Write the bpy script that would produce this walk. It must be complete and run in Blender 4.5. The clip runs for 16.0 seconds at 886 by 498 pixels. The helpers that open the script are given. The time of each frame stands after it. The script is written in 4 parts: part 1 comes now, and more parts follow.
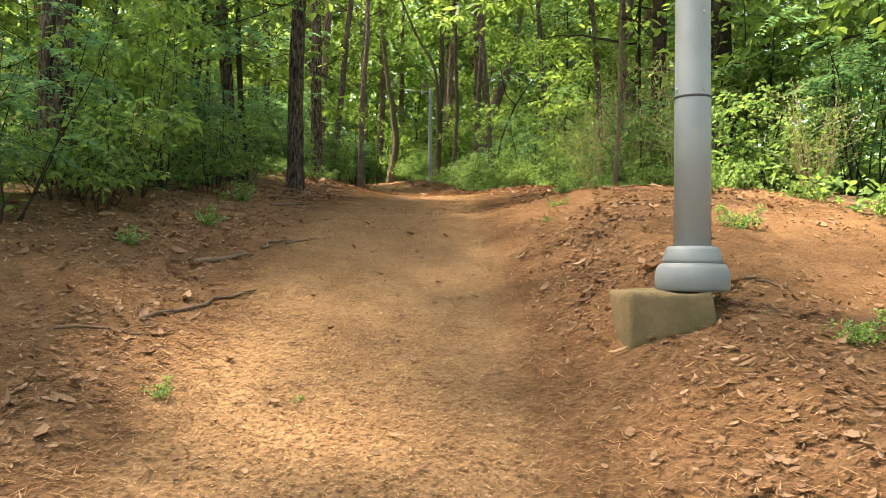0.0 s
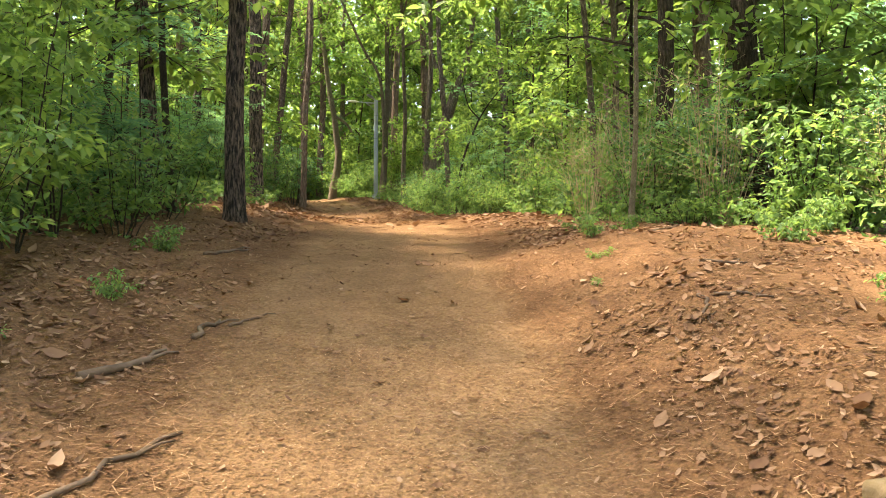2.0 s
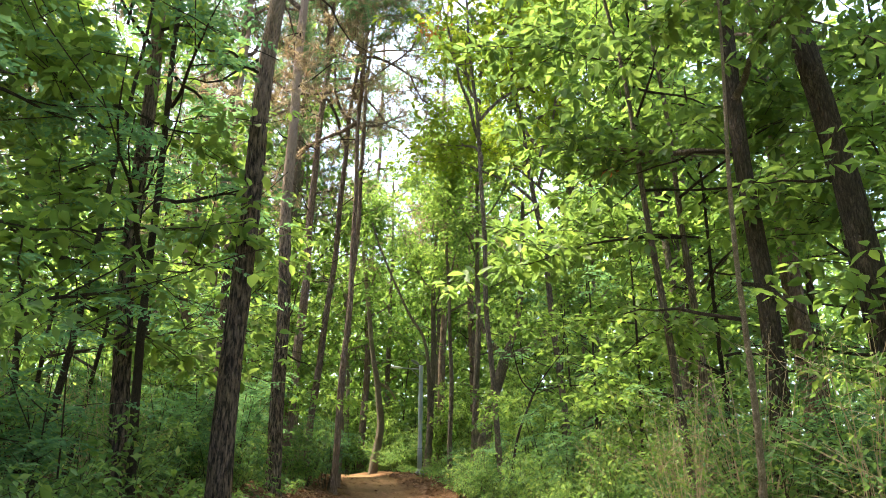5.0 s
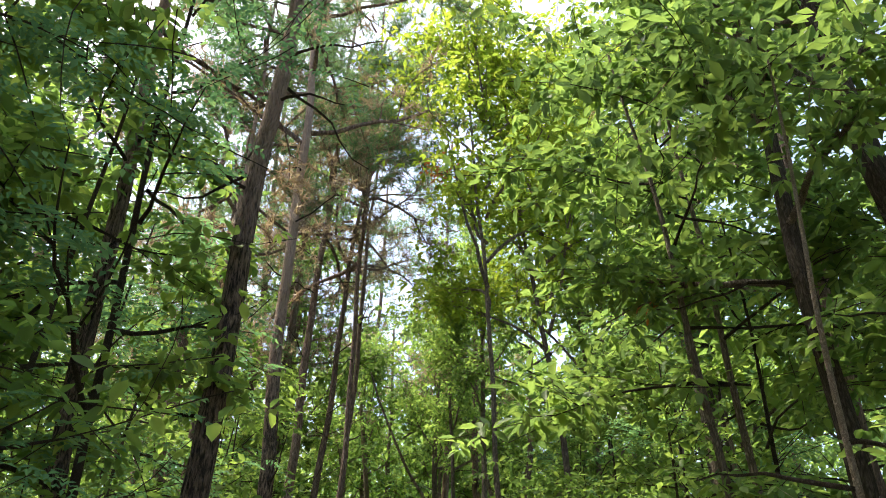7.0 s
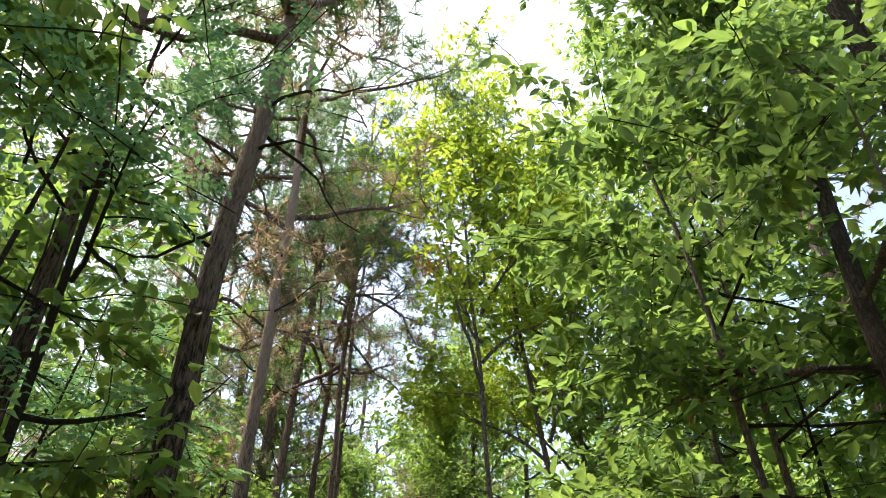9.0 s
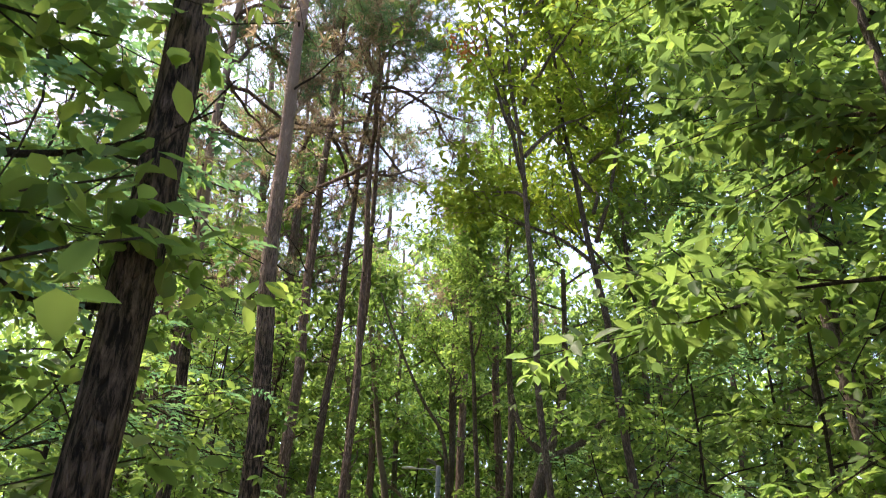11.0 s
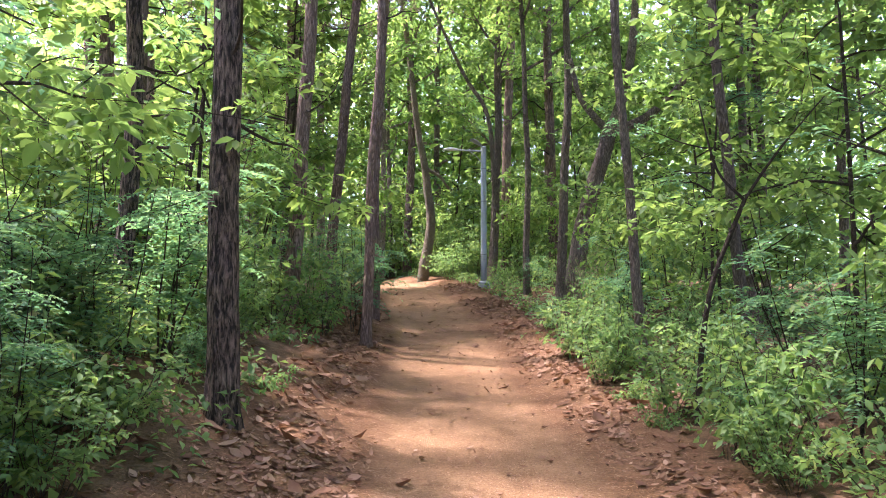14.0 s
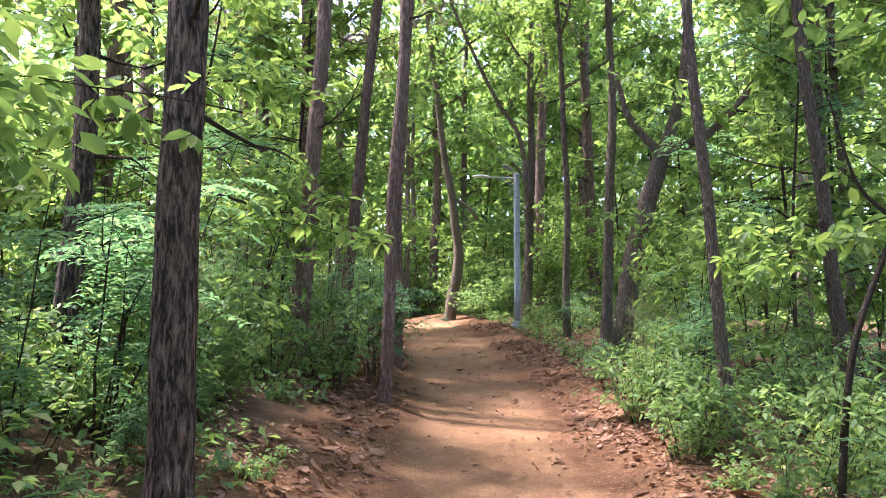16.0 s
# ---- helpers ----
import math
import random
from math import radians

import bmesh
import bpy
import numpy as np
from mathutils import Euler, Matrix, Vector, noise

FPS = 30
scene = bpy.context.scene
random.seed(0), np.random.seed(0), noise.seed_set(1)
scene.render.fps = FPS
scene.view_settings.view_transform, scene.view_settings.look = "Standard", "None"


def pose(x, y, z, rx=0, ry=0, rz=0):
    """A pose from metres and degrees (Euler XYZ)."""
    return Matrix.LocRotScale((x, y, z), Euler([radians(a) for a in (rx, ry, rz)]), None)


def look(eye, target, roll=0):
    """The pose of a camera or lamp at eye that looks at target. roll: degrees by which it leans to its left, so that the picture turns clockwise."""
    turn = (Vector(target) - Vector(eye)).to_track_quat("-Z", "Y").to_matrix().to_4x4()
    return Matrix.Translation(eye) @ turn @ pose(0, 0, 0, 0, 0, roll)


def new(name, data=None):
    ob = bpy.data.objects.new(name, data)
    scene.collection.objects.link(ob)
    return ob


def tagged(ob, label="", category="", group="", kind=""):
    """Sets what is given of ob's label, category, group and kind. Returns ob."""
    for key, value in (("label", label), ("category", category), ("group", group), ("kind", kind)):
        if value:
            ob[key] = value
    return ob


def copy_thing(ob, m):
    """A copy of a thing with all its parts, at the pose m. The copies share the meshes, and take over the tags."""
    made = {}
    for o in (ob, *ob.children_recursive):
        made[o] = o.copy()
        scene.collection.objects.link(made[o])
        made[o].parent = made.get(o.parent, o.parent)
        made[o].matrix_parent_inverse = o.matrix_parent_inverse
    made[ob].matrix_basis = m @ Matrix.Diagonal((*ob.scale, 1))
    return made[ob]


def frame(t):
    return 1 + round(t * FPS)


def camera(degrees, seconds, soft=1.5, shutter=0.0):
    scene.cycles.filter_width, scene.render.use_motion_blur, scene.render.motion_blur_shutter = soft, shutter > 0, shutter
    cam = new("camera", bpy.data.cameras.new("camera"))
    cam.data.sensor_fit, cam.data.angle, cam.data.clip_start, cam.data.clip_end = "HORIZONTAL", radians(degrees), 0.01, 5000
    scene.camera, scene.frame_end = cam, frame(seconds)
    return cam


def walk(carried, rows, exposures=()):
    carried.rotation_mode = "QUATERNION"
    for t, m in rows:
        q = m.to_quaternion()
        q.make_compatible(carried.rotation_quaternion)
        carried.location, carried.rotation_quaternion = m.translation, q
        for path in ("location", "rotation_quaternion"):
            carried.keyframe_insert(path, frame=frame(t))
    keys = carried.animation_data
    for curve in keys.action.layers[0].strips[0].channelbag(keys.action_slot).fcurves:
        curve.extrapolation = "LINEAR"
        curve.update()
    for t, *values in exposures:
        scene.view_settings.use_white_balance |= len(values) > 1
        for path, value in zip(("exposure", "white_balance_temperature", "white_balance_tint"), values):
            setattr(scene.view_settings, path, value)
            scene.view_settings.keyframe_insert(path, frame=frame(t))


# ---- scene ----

cam = camera(58.80, 16.0, soft=0.6, shutter=0.1)


def aim(x, y, z, tilt, lean, turn):
    """Camera pose from its place, tilt above level, lean and turn to the right."""
    a, w = radians(tilt), radians(turn)
    way = Vector((math.sin(w) * math.cos(a), math.cos(w) * math.cos(a), math.sin(a)))
    eye = Vector((x, y, z))
    return look(eye, eye + way, lean)


PATH = [
    (0.0, aim(0.000, 0.000, 1.450, 1.25, 0.56, 1.01)),
    (0.5, aim(-0.146, 0.435, 1.517, 1.79, 0.86, 4.36)),
    (1.0, aim(-0.175, 0.859, 1.574, 1.35, 0.40, 5.33)),
    (1.5, aim(-0.252, 1.232, 1.670, 2.01, 0.12, 5.22)),
    (2.0, aim(-0.333, 1.564, 1.794, 2.09, 0.01, 5.68)),
    (2.5, aim(-0.272, 1.931, 1.884, 1.79, -0.57, 6.11)),
    (3.0, aim(-0.249, 2.270, 2.006, 3.26, -0.82, 7.49)),
    (3.5, aim(-0.247, 2.546, 2.148, 6.11, -1.42, 9.02)),
    (4.0, aim(-0.174, 2.781, 2.244, 10.60, -1.93, 6.95)),
    (4.5, aim(-0.132, 2.936, 2.334, 16.30, -0.82, 4.19)),
    (4.7, aim(-0.144, 3.007, 2.356, 18.25, -0.08, 3.15)),
    (5.4, aim(-0.168, 3.336, 2.449, 23.21, 0.00, 1.29)),
    (6.1, aim(-0.204, 3.698, 2.561, 26.75, 0.02, 1.09)),
    (6.8, aim(-0.221, 4.057, 2.680, 30.39, 0.70, 1.72)),
    (7.0, aim(-0.218, 4.150, 2.714, 31.73, 0.70, 1.88)),
    (7.5, aim(-0.189, 4.400, 2.801, 34.47, 0.60, 1.60)),
    (8.0, aim(-0.222, 4.677, 2.877, 37.59, 0.50, 2.39)),
    (8.2, aim(-0.231, 4.786, 2.914, 38.77, 0.40, 3.18)),
    (8.9, aim(-0.307, 5.147, 3.059, 39.94, 0.50, 3.26)),
    (9.6, aim(-0.405, 5.530, 3.206, 37.96, 0.60, 1.50)),
    (10.3, aim(-0.491, 5.980, 3.342, 34.25, 0.80, 0.15)),
    (10.5, aim(-0.494, 6.139, 3.376, 33.13, 0.75, 0.30)),
    (11.0, aim(-0.541, 6.560, 3.433, 26.78, 0.95, 1.67)),
    (11.5, aim(-0.578, 6.987, 3.477, 17.90, -0.44, 3.41)),
    (12.0, aim(-0.537, 7.408, 3.506, 9.97, -0.31, 3.74)),
    (12.5, aim(-0.537, 7.818, 3.523, 4.10, -0.32, 4.31)),
    (13.0, aim(-0.515, 8.190, 3.569, 2.44, -0.02, 3.55)),
    (13.5, aim(-0.476, 8.569, 3.630, 2.46, 0.11, 0.72)),
    (14.0, aim(-0.527, 8.978, 3.668, 4.74, 0.13, -1.21)),
    (14.5, aim(-0.541, 9.358, 3.696, 5.68, -0.06, -2.28)),
    (15.0, aim(-0.554, 9.728, 3.767, 5.59, 0.14, -3.72)),
    (15.5, aim(-0.629, 10.111, 3.808, 6.40, 0.28, -2.99)),
    (16.0, aim(-0.652, 10.496, 3.822, 7.29, 0.27, -3.03)),
]
EXPOSURES = [(0.0, 2.95, 8000, 10), (2.5, 3.25, 7900, 12), (4.0, 3.25, 7600, 8), (7.0, 2.25, 7000, 12), (10.5, 2.15, 7000, 18), (12.0, 3.1, 6300, 30), (16.0, 3.45, 6000, 34)]
walk(cam, PATH, EXPOSURES)

# ---------------------------------------------------------------- daylight
SUN_TURN, SUN_HEIGHT = 292.0, 66.0      # degrees clockwise from +y, degrees above the horizon
world = bpy.data.worlds.new("world")
scene.world = world
world.use_nodes = True
wn = world.node_tree
wn.nodes.clear()
sky = wn.nodes.new("ShaderNodeTexSky")
sky.sky_type = "NISHITA"
sky.sun_disc = False
sky.sun_elevation = radians(SUN_HEIGHT)
sky.sun_rotation = radians(SUN_TURN)
sky.air_density, sky.dust_density, sky.ozone_density = 1.0, 3.0, 1.0
bg = wn.nodes.new("ShaderNodeBackground")
bg.inputs["Strength"].default_value = 0.115
wo = wn.nodes.new("ShaderNodeOutputWorld")
wn.links.new(sky.outputs[0], bg.inputs["Color"])
wn.links.new(bg.outputs[0], wo.inputs["Surface"])
sun_data = bpy.data.lights.new("sun", "SUN")
sun_data.energy, sun_data.angle, sun_data.color = 2.35, radians(3.0), (1.0, 0.93, 0.80)
sun = new("sun", sun_data)
az, el = radians(SUN_TURN), radians(SUN_HEIGHT)
sun.matrix_world = look((0, 0, 30), Vector((0, 0, 30)) - Vector((math.sin(az) * math.cos(el), math.cos(az) * math.cos(el), math.sin(el))))

# ---------------------------------------------------------------- materials


def nodes_of(name):
    m = bpy.data.materials.new(name)
    m.use_nodes = True
    t = m.node_tree
    t.nodes.clear()
    return m, t


def node(t, kind, links=(), **values):
    n = t.nodes.new(kind)
    for k, v in values.items():
        n.inputs[k.replace("_", " ")].default_value = v
    for k, s in links:
        t.links.new(s, n.inputs[k])
    return n


def ramp(t, source, stops):
    r = t.nodes.new("ShaderNodeValToRGB")
    while len(r.color_ramp.elements) < len(stops):
        r.color_ramp.elements.new(0.5)
    for e, (p, c) in zip(r.color_ramp.elements, stops):
        e.position, e.color = p, (*c, 1)
    t.links.new(source, r.inputs[0])
    return r


def mixed(t, fac, a, b, blend="MIX"):
    m = t.nodes.new("ShaderNodeMix")
    m.data_type, m.blend_type = "RGBA", blend
    for i, s in ((0, fac), (6, a), (7, b)):
        if isinstance(s, (int, float)):
            m.inputs[i].default_value = s
        elif isinstance(s, tuple):
            m.inputs[i].default_value = (*s, 1)
        else:
            t.links.new(s, m.inputs[i])
    return m.outputs[2]


def finish(t, surface):
    o = t.nodes.new("ShaderNodeOutputMaterial")
    t.links.new(surface, o.inputs[0])


def leaf_material(name, stops, through_colour, glow=0.45, rough=0.5):
    """Leaves that let part of the light through, each leaf with its own tone."""
    m, t = nodes_of(name)
    g = t.nodes.new("ShaderNodeNewGeometry")
    oi = t.nodes.new("ShaderNodeObjectInfo")
    mix = node(t, "ShaderNodeMath", [(0, g.outputs["Random Per Island"])])
    mix.operation = "MULTIPLY_ADD"
    mix.inputs[1].default_value = 0.8
    sc = node(t, "ShaderNodeMath", [(0, oi.outputs["Random"])])
    sc.operation, sc.inputs[1].default_value = "MULTIPLY", 0.2
    t.links.new(sc.outputs[0], mix.inputs[2])
    c = ramp(t, mix.outputs[0], stops)
    p = node(t, "ShaderNodeBsdfPrincipled", [("Base Color", c.outputs[0])], Roughness=rough)
    p.inputs["Specular IOR Level"].default_value = 0.22
    tint = mixed(t, 1.0, c.outputs[0], through_colour, "MULTIPLY")
    tr = node(t, "ShaderNodeBsdfTranslucent", [("Color", tint)])
    mx = node(t, "ShaderNodeMixShader", [(1, p.outputs[0]), (2, tr.outputs[0])])
    mx.inputs[0].default_value = glow
    finish(t, mx.outputs[0])
    return m


def bark_material(name, dark, light, warm, scale=1.0, plates=True, upper=None):
    """Furrowed bark: dark cracks between lighter flaky plates, with lichen patches."""
    m, t = nodes_of(name)
    tc = t.nodes.new("ShaderNodeTexCoord")
    mp = node(t, "ShaderNodeMapping", [("Vector", tc.outputs["Object"])])
    mp.inputs["Scale"].default_value = (1, 1, 0.2 if plates else 0.45)
    n0 = node(t, "ShaderNodeTexNoise", [("Vector", mp.outputs[0])], Scale=9 * scale, Detail=4, Distortion=0.4)
    v = node(t, "ShaderNodeTexVoronoi", [("Vector", mixed(t, 0.2, mp.outputs[0], n0.outputs["Color"]))], Scale=27 * scale)
    v.feature = "DISTANCE_TO_EDGE"
    n1 = node(t, "ShaderNodeTexNoise", [("Vector", mp.outputs[0])], Scale=60 * scale, Detail=6, Roughness=0.7)
    n2 = node(t, "ShaderNodeTexNoise", [("Vector", tc.outputs["Object"])], Scale=1.7, Detail=3)
    oi = t.nodes.new("ShaderNodeObjectInfo")
    plate = ramp(t, v.outputs["Distance"], [(0.0, (0, 0, 0)), (0.07, (0.35, 0.35, 0.35)), (0.22, (1, 1, 1))])
    rid = node(t, "ShaderNodeTexNoise", [("Vector", mp.outputs[0])], Scale=46 * scale, Detail=6, Roughness=0.7, Distortion=0.5)
    ridge = ramp(t, rid.outputs[0], [(0.30, (0, 0, 0)), (0.70, (1, 1, 1))])
    base = mixed(t, n1.outputs[0], dark, light)
    base = mixed(t, ramp(t, n2.outputs[0], [(0.42, (0, 0, 0)), (0.62, (1, 1, 1))]).outputs[0], base, mixed(t, n1.outputs[0], dark, warm))
    base = mixed(t, ridge.outputs[0], tuple(c * 0.5 for c in dark), base)
    base = mixed(t, 0.8, base, mixed(t, plate.outputs[0], tuple(c * 0.5 for c in dark), base))
    if upper:       # older dark bark below, thin reddish bark higher up the stem
        sep = node(t, "ShaderNodeSeparateXYZ", [("Vector", tc.outputs["Object"])])
        up_ = node(t, "ShaderNodeMapRange", [(0, sep.outputs[2])])
        up_.inputs[1].default_value, up_.inputs[2].default_value = 3.0, 6.5
        soft_ = node(t, "ShaderNodeMath", [(0, up_.outputs[0]), (1, ridge.outputs[0])])
        base = mixed(t, ramp(t, soft_.outputs[0], [(0.35, (0, 0, 0)), (1.5, (1, 1, 1))]).outputs[0], base, mixed(t, n1.outputs[0], tuple(c * 0.5 for c in upper), upper))
    hs = node(t, "ShaderNodeHueSaturation", [("Color", base)])
    vm = node(t, "ShaderNodeMapRange", [(0, oi.outputs["Random"])])
    vm.inputs[3].default_value, vm.inputs[4].default_value = 0.8, 1.2
    t.links.new(vm.outputs[0], hs.inputs["Value"])
    add = node(t, "ShaderNodeMath", [(0, ridge.outputs[0]), (1, n1.outputs[0])])
    add = node(t, "ShaderNodeMath", [(0, add.outputs[0]), (1, plate.outputs[0])])
    b = node(t, "ShaderNodeBump", [("Height", add.outputs[0])], Strength=1.0, Distance=0.03)
    p = node(t, "ShaderNodeBsdfPrincipled", [("Base Color", hs.outputs[0]), ("Normal", b.outputs[0])], Roughness=0.9)
    p.inputs["Specular IOR Level"].default_value = 0.2
    finish(t, p.outputs[0])
    return m


def ground_material():
    """Sandy path soil between banks of reddish earth under needles, from the worn-path mask on the mesh."""
    m, t = nodes_of("forest_soil")
    tc = t.nodes.new("ShaderNodeTexCoord")
    at = t.nodes.new("ShaderNodeAttribute")
    at.attribute_name = "worn"
    big = node(t, "ShaderNodeTexNoise", [("Vector", tc.outputs["Object"])], Scale=0.9, Detail=5, Roughness=0.6)
    mid = node(t, "ShaderNodeTexNoise", [("Vector", tc.outputs["Object"])], Scale=5.0, Detail=6, Roughness=0.65)
    fine = node(t, "ShaderNodeTexNoise", [("Vector", tc.outputs["Object"])], Scale=55, Detail=8, Roughness=0.75)
    peb = node(t, "ShaderNodeTexVoronoi", [("Vector", tc.outputs["Object"])], Scale=70)
    path = ramp(t, mid.outputs[0], [(0.25, (0.185, 0.108, 0.057)), (0.5, (0.235, 0.139, 0.074)), (0.78, (0.31, 0.19, 0.105))])
    bank = ramp(t, mid.outputs[0], [(0.25, (0.107, 0.055, 0.029)), (0.5, (0.168, 0.091, 0.047)), (0.75, (0.23, 0.131, 0.071))])
    edge = node(t, "ShaderNodeMath", [(0, big.outputs[0])])
    edge.operation, edge.inputs[1].default_value, edge.inputs[2].default_value = "MULTIPLY_ADD", 0.7, -0.35
    wn_ = node(t, "ShaderNodeMath", [(0, at.outputs["Fac"]), (1, edge.outputs[0])])
    col = mixed(t, ramp(t, wn_.outputs[0], [(0.3, (0, 0, 0)), (0.7, (1, 1, 1))]).outputs[0], bank.outputs[0], path.outputs[0])
    wd = t.nodes.new("ShaderNodeAttribute")
    wd.attribute_name = "wooded"
    humus = ramp(t, mid.outputs[0], [(0.3, (0.085, 0.055, 0.035)), (0.55, (0.15, 0.095, 0.055)), (0.75, (0.24, 0.15, 0.085))])
    wsum = node(t, "ShaderNodeMath", [(0, wd.outputs["Fac"]), (1, edge.outputs[0])])
    col = mixed(t, ramp(t, wsum.outputs[0], [(0.3, (0, 0, 0)), (0.7, (1, 1, 1))]).outputs[0], col, humus.outputs[0])
    grain = ramp(t, fine.outputs[0], [(0.34, (0.5, 0.46, 0.42)), (0.5, (1, 1, 1)), (0.66, (1.35, 1.32, 1.25))])
    col = mixed(t, 0.8, col, grain.outputs[0], "MULTIPLY")
    hum = ramp(t, big.outputs[0], [(0.3, (0.78, 0.74, 0.7)), (0.6, (1, 1, 1))])
    col = mixed(t, 0.7, col, hum.outputs[0], "MULTIPLY")
    h = node(t, "ShaderNodeMath", [(0, fine.outputs[0]), (1, peb.outputs["Distance"])])
    b1 = node(t, "ShaderNodeBump", [("Height", h.outputs[0])], Strength=0.7, Distance=0.012)
    b2 = node(t, "ShaderNodeBump", [("Height", mid.outputs[0]), ("Normal", b1.outputs[0])], Strength=0.35, Distance=0.03)
    p = node(t, "ShaderNodeBsdfPrincipled", [("Base Color", col), ("Normal", b2.outputs[0])], Roughness=0.95)
    p.inputs["Specular IOR Level"].default_value = 0.15
    finish(t, p.outputs[0])
    return m


def plain_material(name, lo, hi, scale=20, rough=0.6, metal=0.0, bump=0.2, stain=None):
    m, t = nodes_of(name)
    tc = t.nodes.new("ShaderNodeTexCoord")
    n1 = node(t, "ShaderNodeTexNoise", [("Vector", tc.outputs["Object"])], Scale=scale, Detail=6, Roughness=0.65)
    n2 = node(t, "ShaderNodeTexNoise", [("Vector", tc.outputs["Object"])], Scale=scale / 6, Detail=4)
    c = mixed(t, n1.outputs[0], lo, hi)
    if stain:
        c = mixed(t, ramp(t, n2.outputs[0], [(0.45, (0, 0, 0)), (0.65, (0.8, 0.8, 0.8))]).outputs[0], c, stain)
    b = node(t, "ShaderNodeBump", [("Height", n1.outputs[0])], Strength=bump, Distance=0.01)
    p = node(t, "ShaderNodeBsdfPrincipled", [("Base Color", c), ("Normal", b.outputs[0])], Roughness=rough, Metallic=metal)
    finish(t, p.outputs[0])
    return m


def litter_material(name, stops, rough=0.8, glow=0.12):
    return leaf_material(name, stops, (1.0, 0.85, 0.6), glow, rough)


SOIL = ground_material()
PINE_BARK = bark_material("pine_bark", (0.050, 0.040, 0.036), (0.165, 0.138, 0.124), (0.17, 0.12, 0.098), 1.0, True, (0.50, 0.36, 0.29))
RED_BARK = bark_material("red_pine_bark", (0.24, 0.165, 0.135), (0.58, 0.43, 0.36), (0.60, 0.40, 0.31))
OAK_BARK = bark_material("oak_bark", (0.22, 0.175, 0.14), (0.54, 0.45, 0.36), (0.55, 0.44, 0.33), 1.3)
# darker copy of the oak bark, for the two near oaks
DARK_OAK_BARK = bark_material("dark_oak_bark", (0.085, 0.066, 0.05), (0.26, 0.21, 0.165), (0.27, 0.205, 0.15), 1.3)
PALE_BARK = bark_material("pale_smooth_bark", (0.40, 0.325, 0.235), (0.62, 0.52, 0.39), (0.52, 0.40, 0.28), 2.0, False)
TWIG = bark_material("twig_bark", (0.09, 0.07, 0.055), (0.22, 0.17, 0.13), (0.20, 0.15, 0.10), 3.0, False)
STRAW = plain_material("dry_stalk", (0.30, 0.22, 0.14), (0.46, 0.36, 0.24), 40, 0.85)
LEAF = leaf_material("broad_leaf", [(0.0, (0.094, 0.165, 0.072)), (0.5, (0.158, 0.258, 0.089)), (1.0, (0.273, 0.371, 0.120))], (1.5, 1.5, 0.9), 0.60)
LEAF_DARK = leaf_material("oak_leaf", [(0.0, (0.082, 0.143, 0.075)), (0.5, (0.140, 0.226, 0.085)), (1.0, (0.226, 0.322, 0.106))], (1.5, 1.5, 0.9), 0.60)
LEAF_YELLOW = leaf_material("young_leaf", [(0.0, (0.139, 0.227, 0.044)), (0.6, (0.241, 0.341, 0.067)), (1.0, (0.330, 0.388, 0.089))], (1.45, 1.4, 0.8), 0.60)
LEAF_SHRUB = leaf_material("shrub_leaf", [(0.0, (0.086, 0.167, 0.071)), (0.5, (0.151, 0.263, 0.103)), (0.9, (0.245, 0.352, 0.113)), (1.0, (0.432, 0.385, 0.207))], (1.4, 1.4, 0.9), 0.50)
LEAF_BLUE = leaf_material("locust_leaf", [(0.0, (0.075, 0.166, 0.109)), (0.5, (0.117, 0.229, 0.131)), (1.0, (0.198, 0.306, 0.154))], (1.4, 1.5, 1.0), 0.55)
NEEDLE = leaf_material("pine_needle", [(0.0, (0.105, 0.189, 0.119)), (0.6, (0.180, 0.285, 0.160)), (1.0, (0.294, 0.358, 0.212))], (1.2, 1.3, 0.7), 0.35)
NEEDLE_DEAD = leaf_material("dead_needle", [(0.0, (0.26, 0.19, 0.125)), (0.6, (0.40, 0.31, 0.21)), (1.0, (0.50, 0.42, 0.30))], (1.1, 1.05, 0.9), 0.35)
LITTER = litter_material("fallen_leaf", [(0.0, (0.10, 0.050, 0.029)), (0.4, (0.195, 0.107, 0.062)), (0.8, (0.30, 0.185, 0.118)), (1.0, (0.44, 0.315, 0.225))])
STRAW_NEEDLE = litter_material("fallen_needle", [(0.0, (0.12, 0.055, 0.028)), (0.5, (0.26, 0.135, 0.068)), (1.0, (0.46, 0.31, 0.19))], 0.7)
GREY_PAINT = plain_material("grey_pole_paint", (0.26, 0.29, 0.315), (0.30, 0.33, 0.355), 30, 0.42, 0.0, 0.04, (0.235, 0.26, 0.28))
GREY_CAST = plain_material("grey_base_paint", (0.195, 0.22, 0.245), (0.24, 0.27, 0.295), 25, 0.6, 0.0, 0.08, (0.17, 0.185, 0.20))
LAMP_DARK = plain_material("lamp_housing", (0.16, 0.18, 0.20), (0.22, 0.25, 0.27), 20, 0.45)
LAMP_LENS = plain_material("lamp_lens", (0.62, 0.64, 0.62), (0.7, 0.72, 0.7), 20, 0.3)
CONCRETE = plain_material("mossy_concrete", (0.115, 0.08, 0.04), (0.215, 0.155, 0.085), 28, 0.95, 0.0, 0.9, (0.085, 0.075, 0.03))
STEEL = plain_material("rivet_steel", (0.5, 0.5, 0.5), (0.6, 0.6, 0.6), 50, 0.35, 0.9)
DARK_SEAM = plain_material("band_rubber", (0.03, 0.03, 0.03), (0.06, 0.06, 0.06), 30, 0.7)
DRY_WOOD = plain_material("dry_wood", (0.10, 0.062, 0.04), (0.20, 0.13, 0.085), 45, 0.9, 0.0, 0.6, (0.075, 0.05, 0.034))
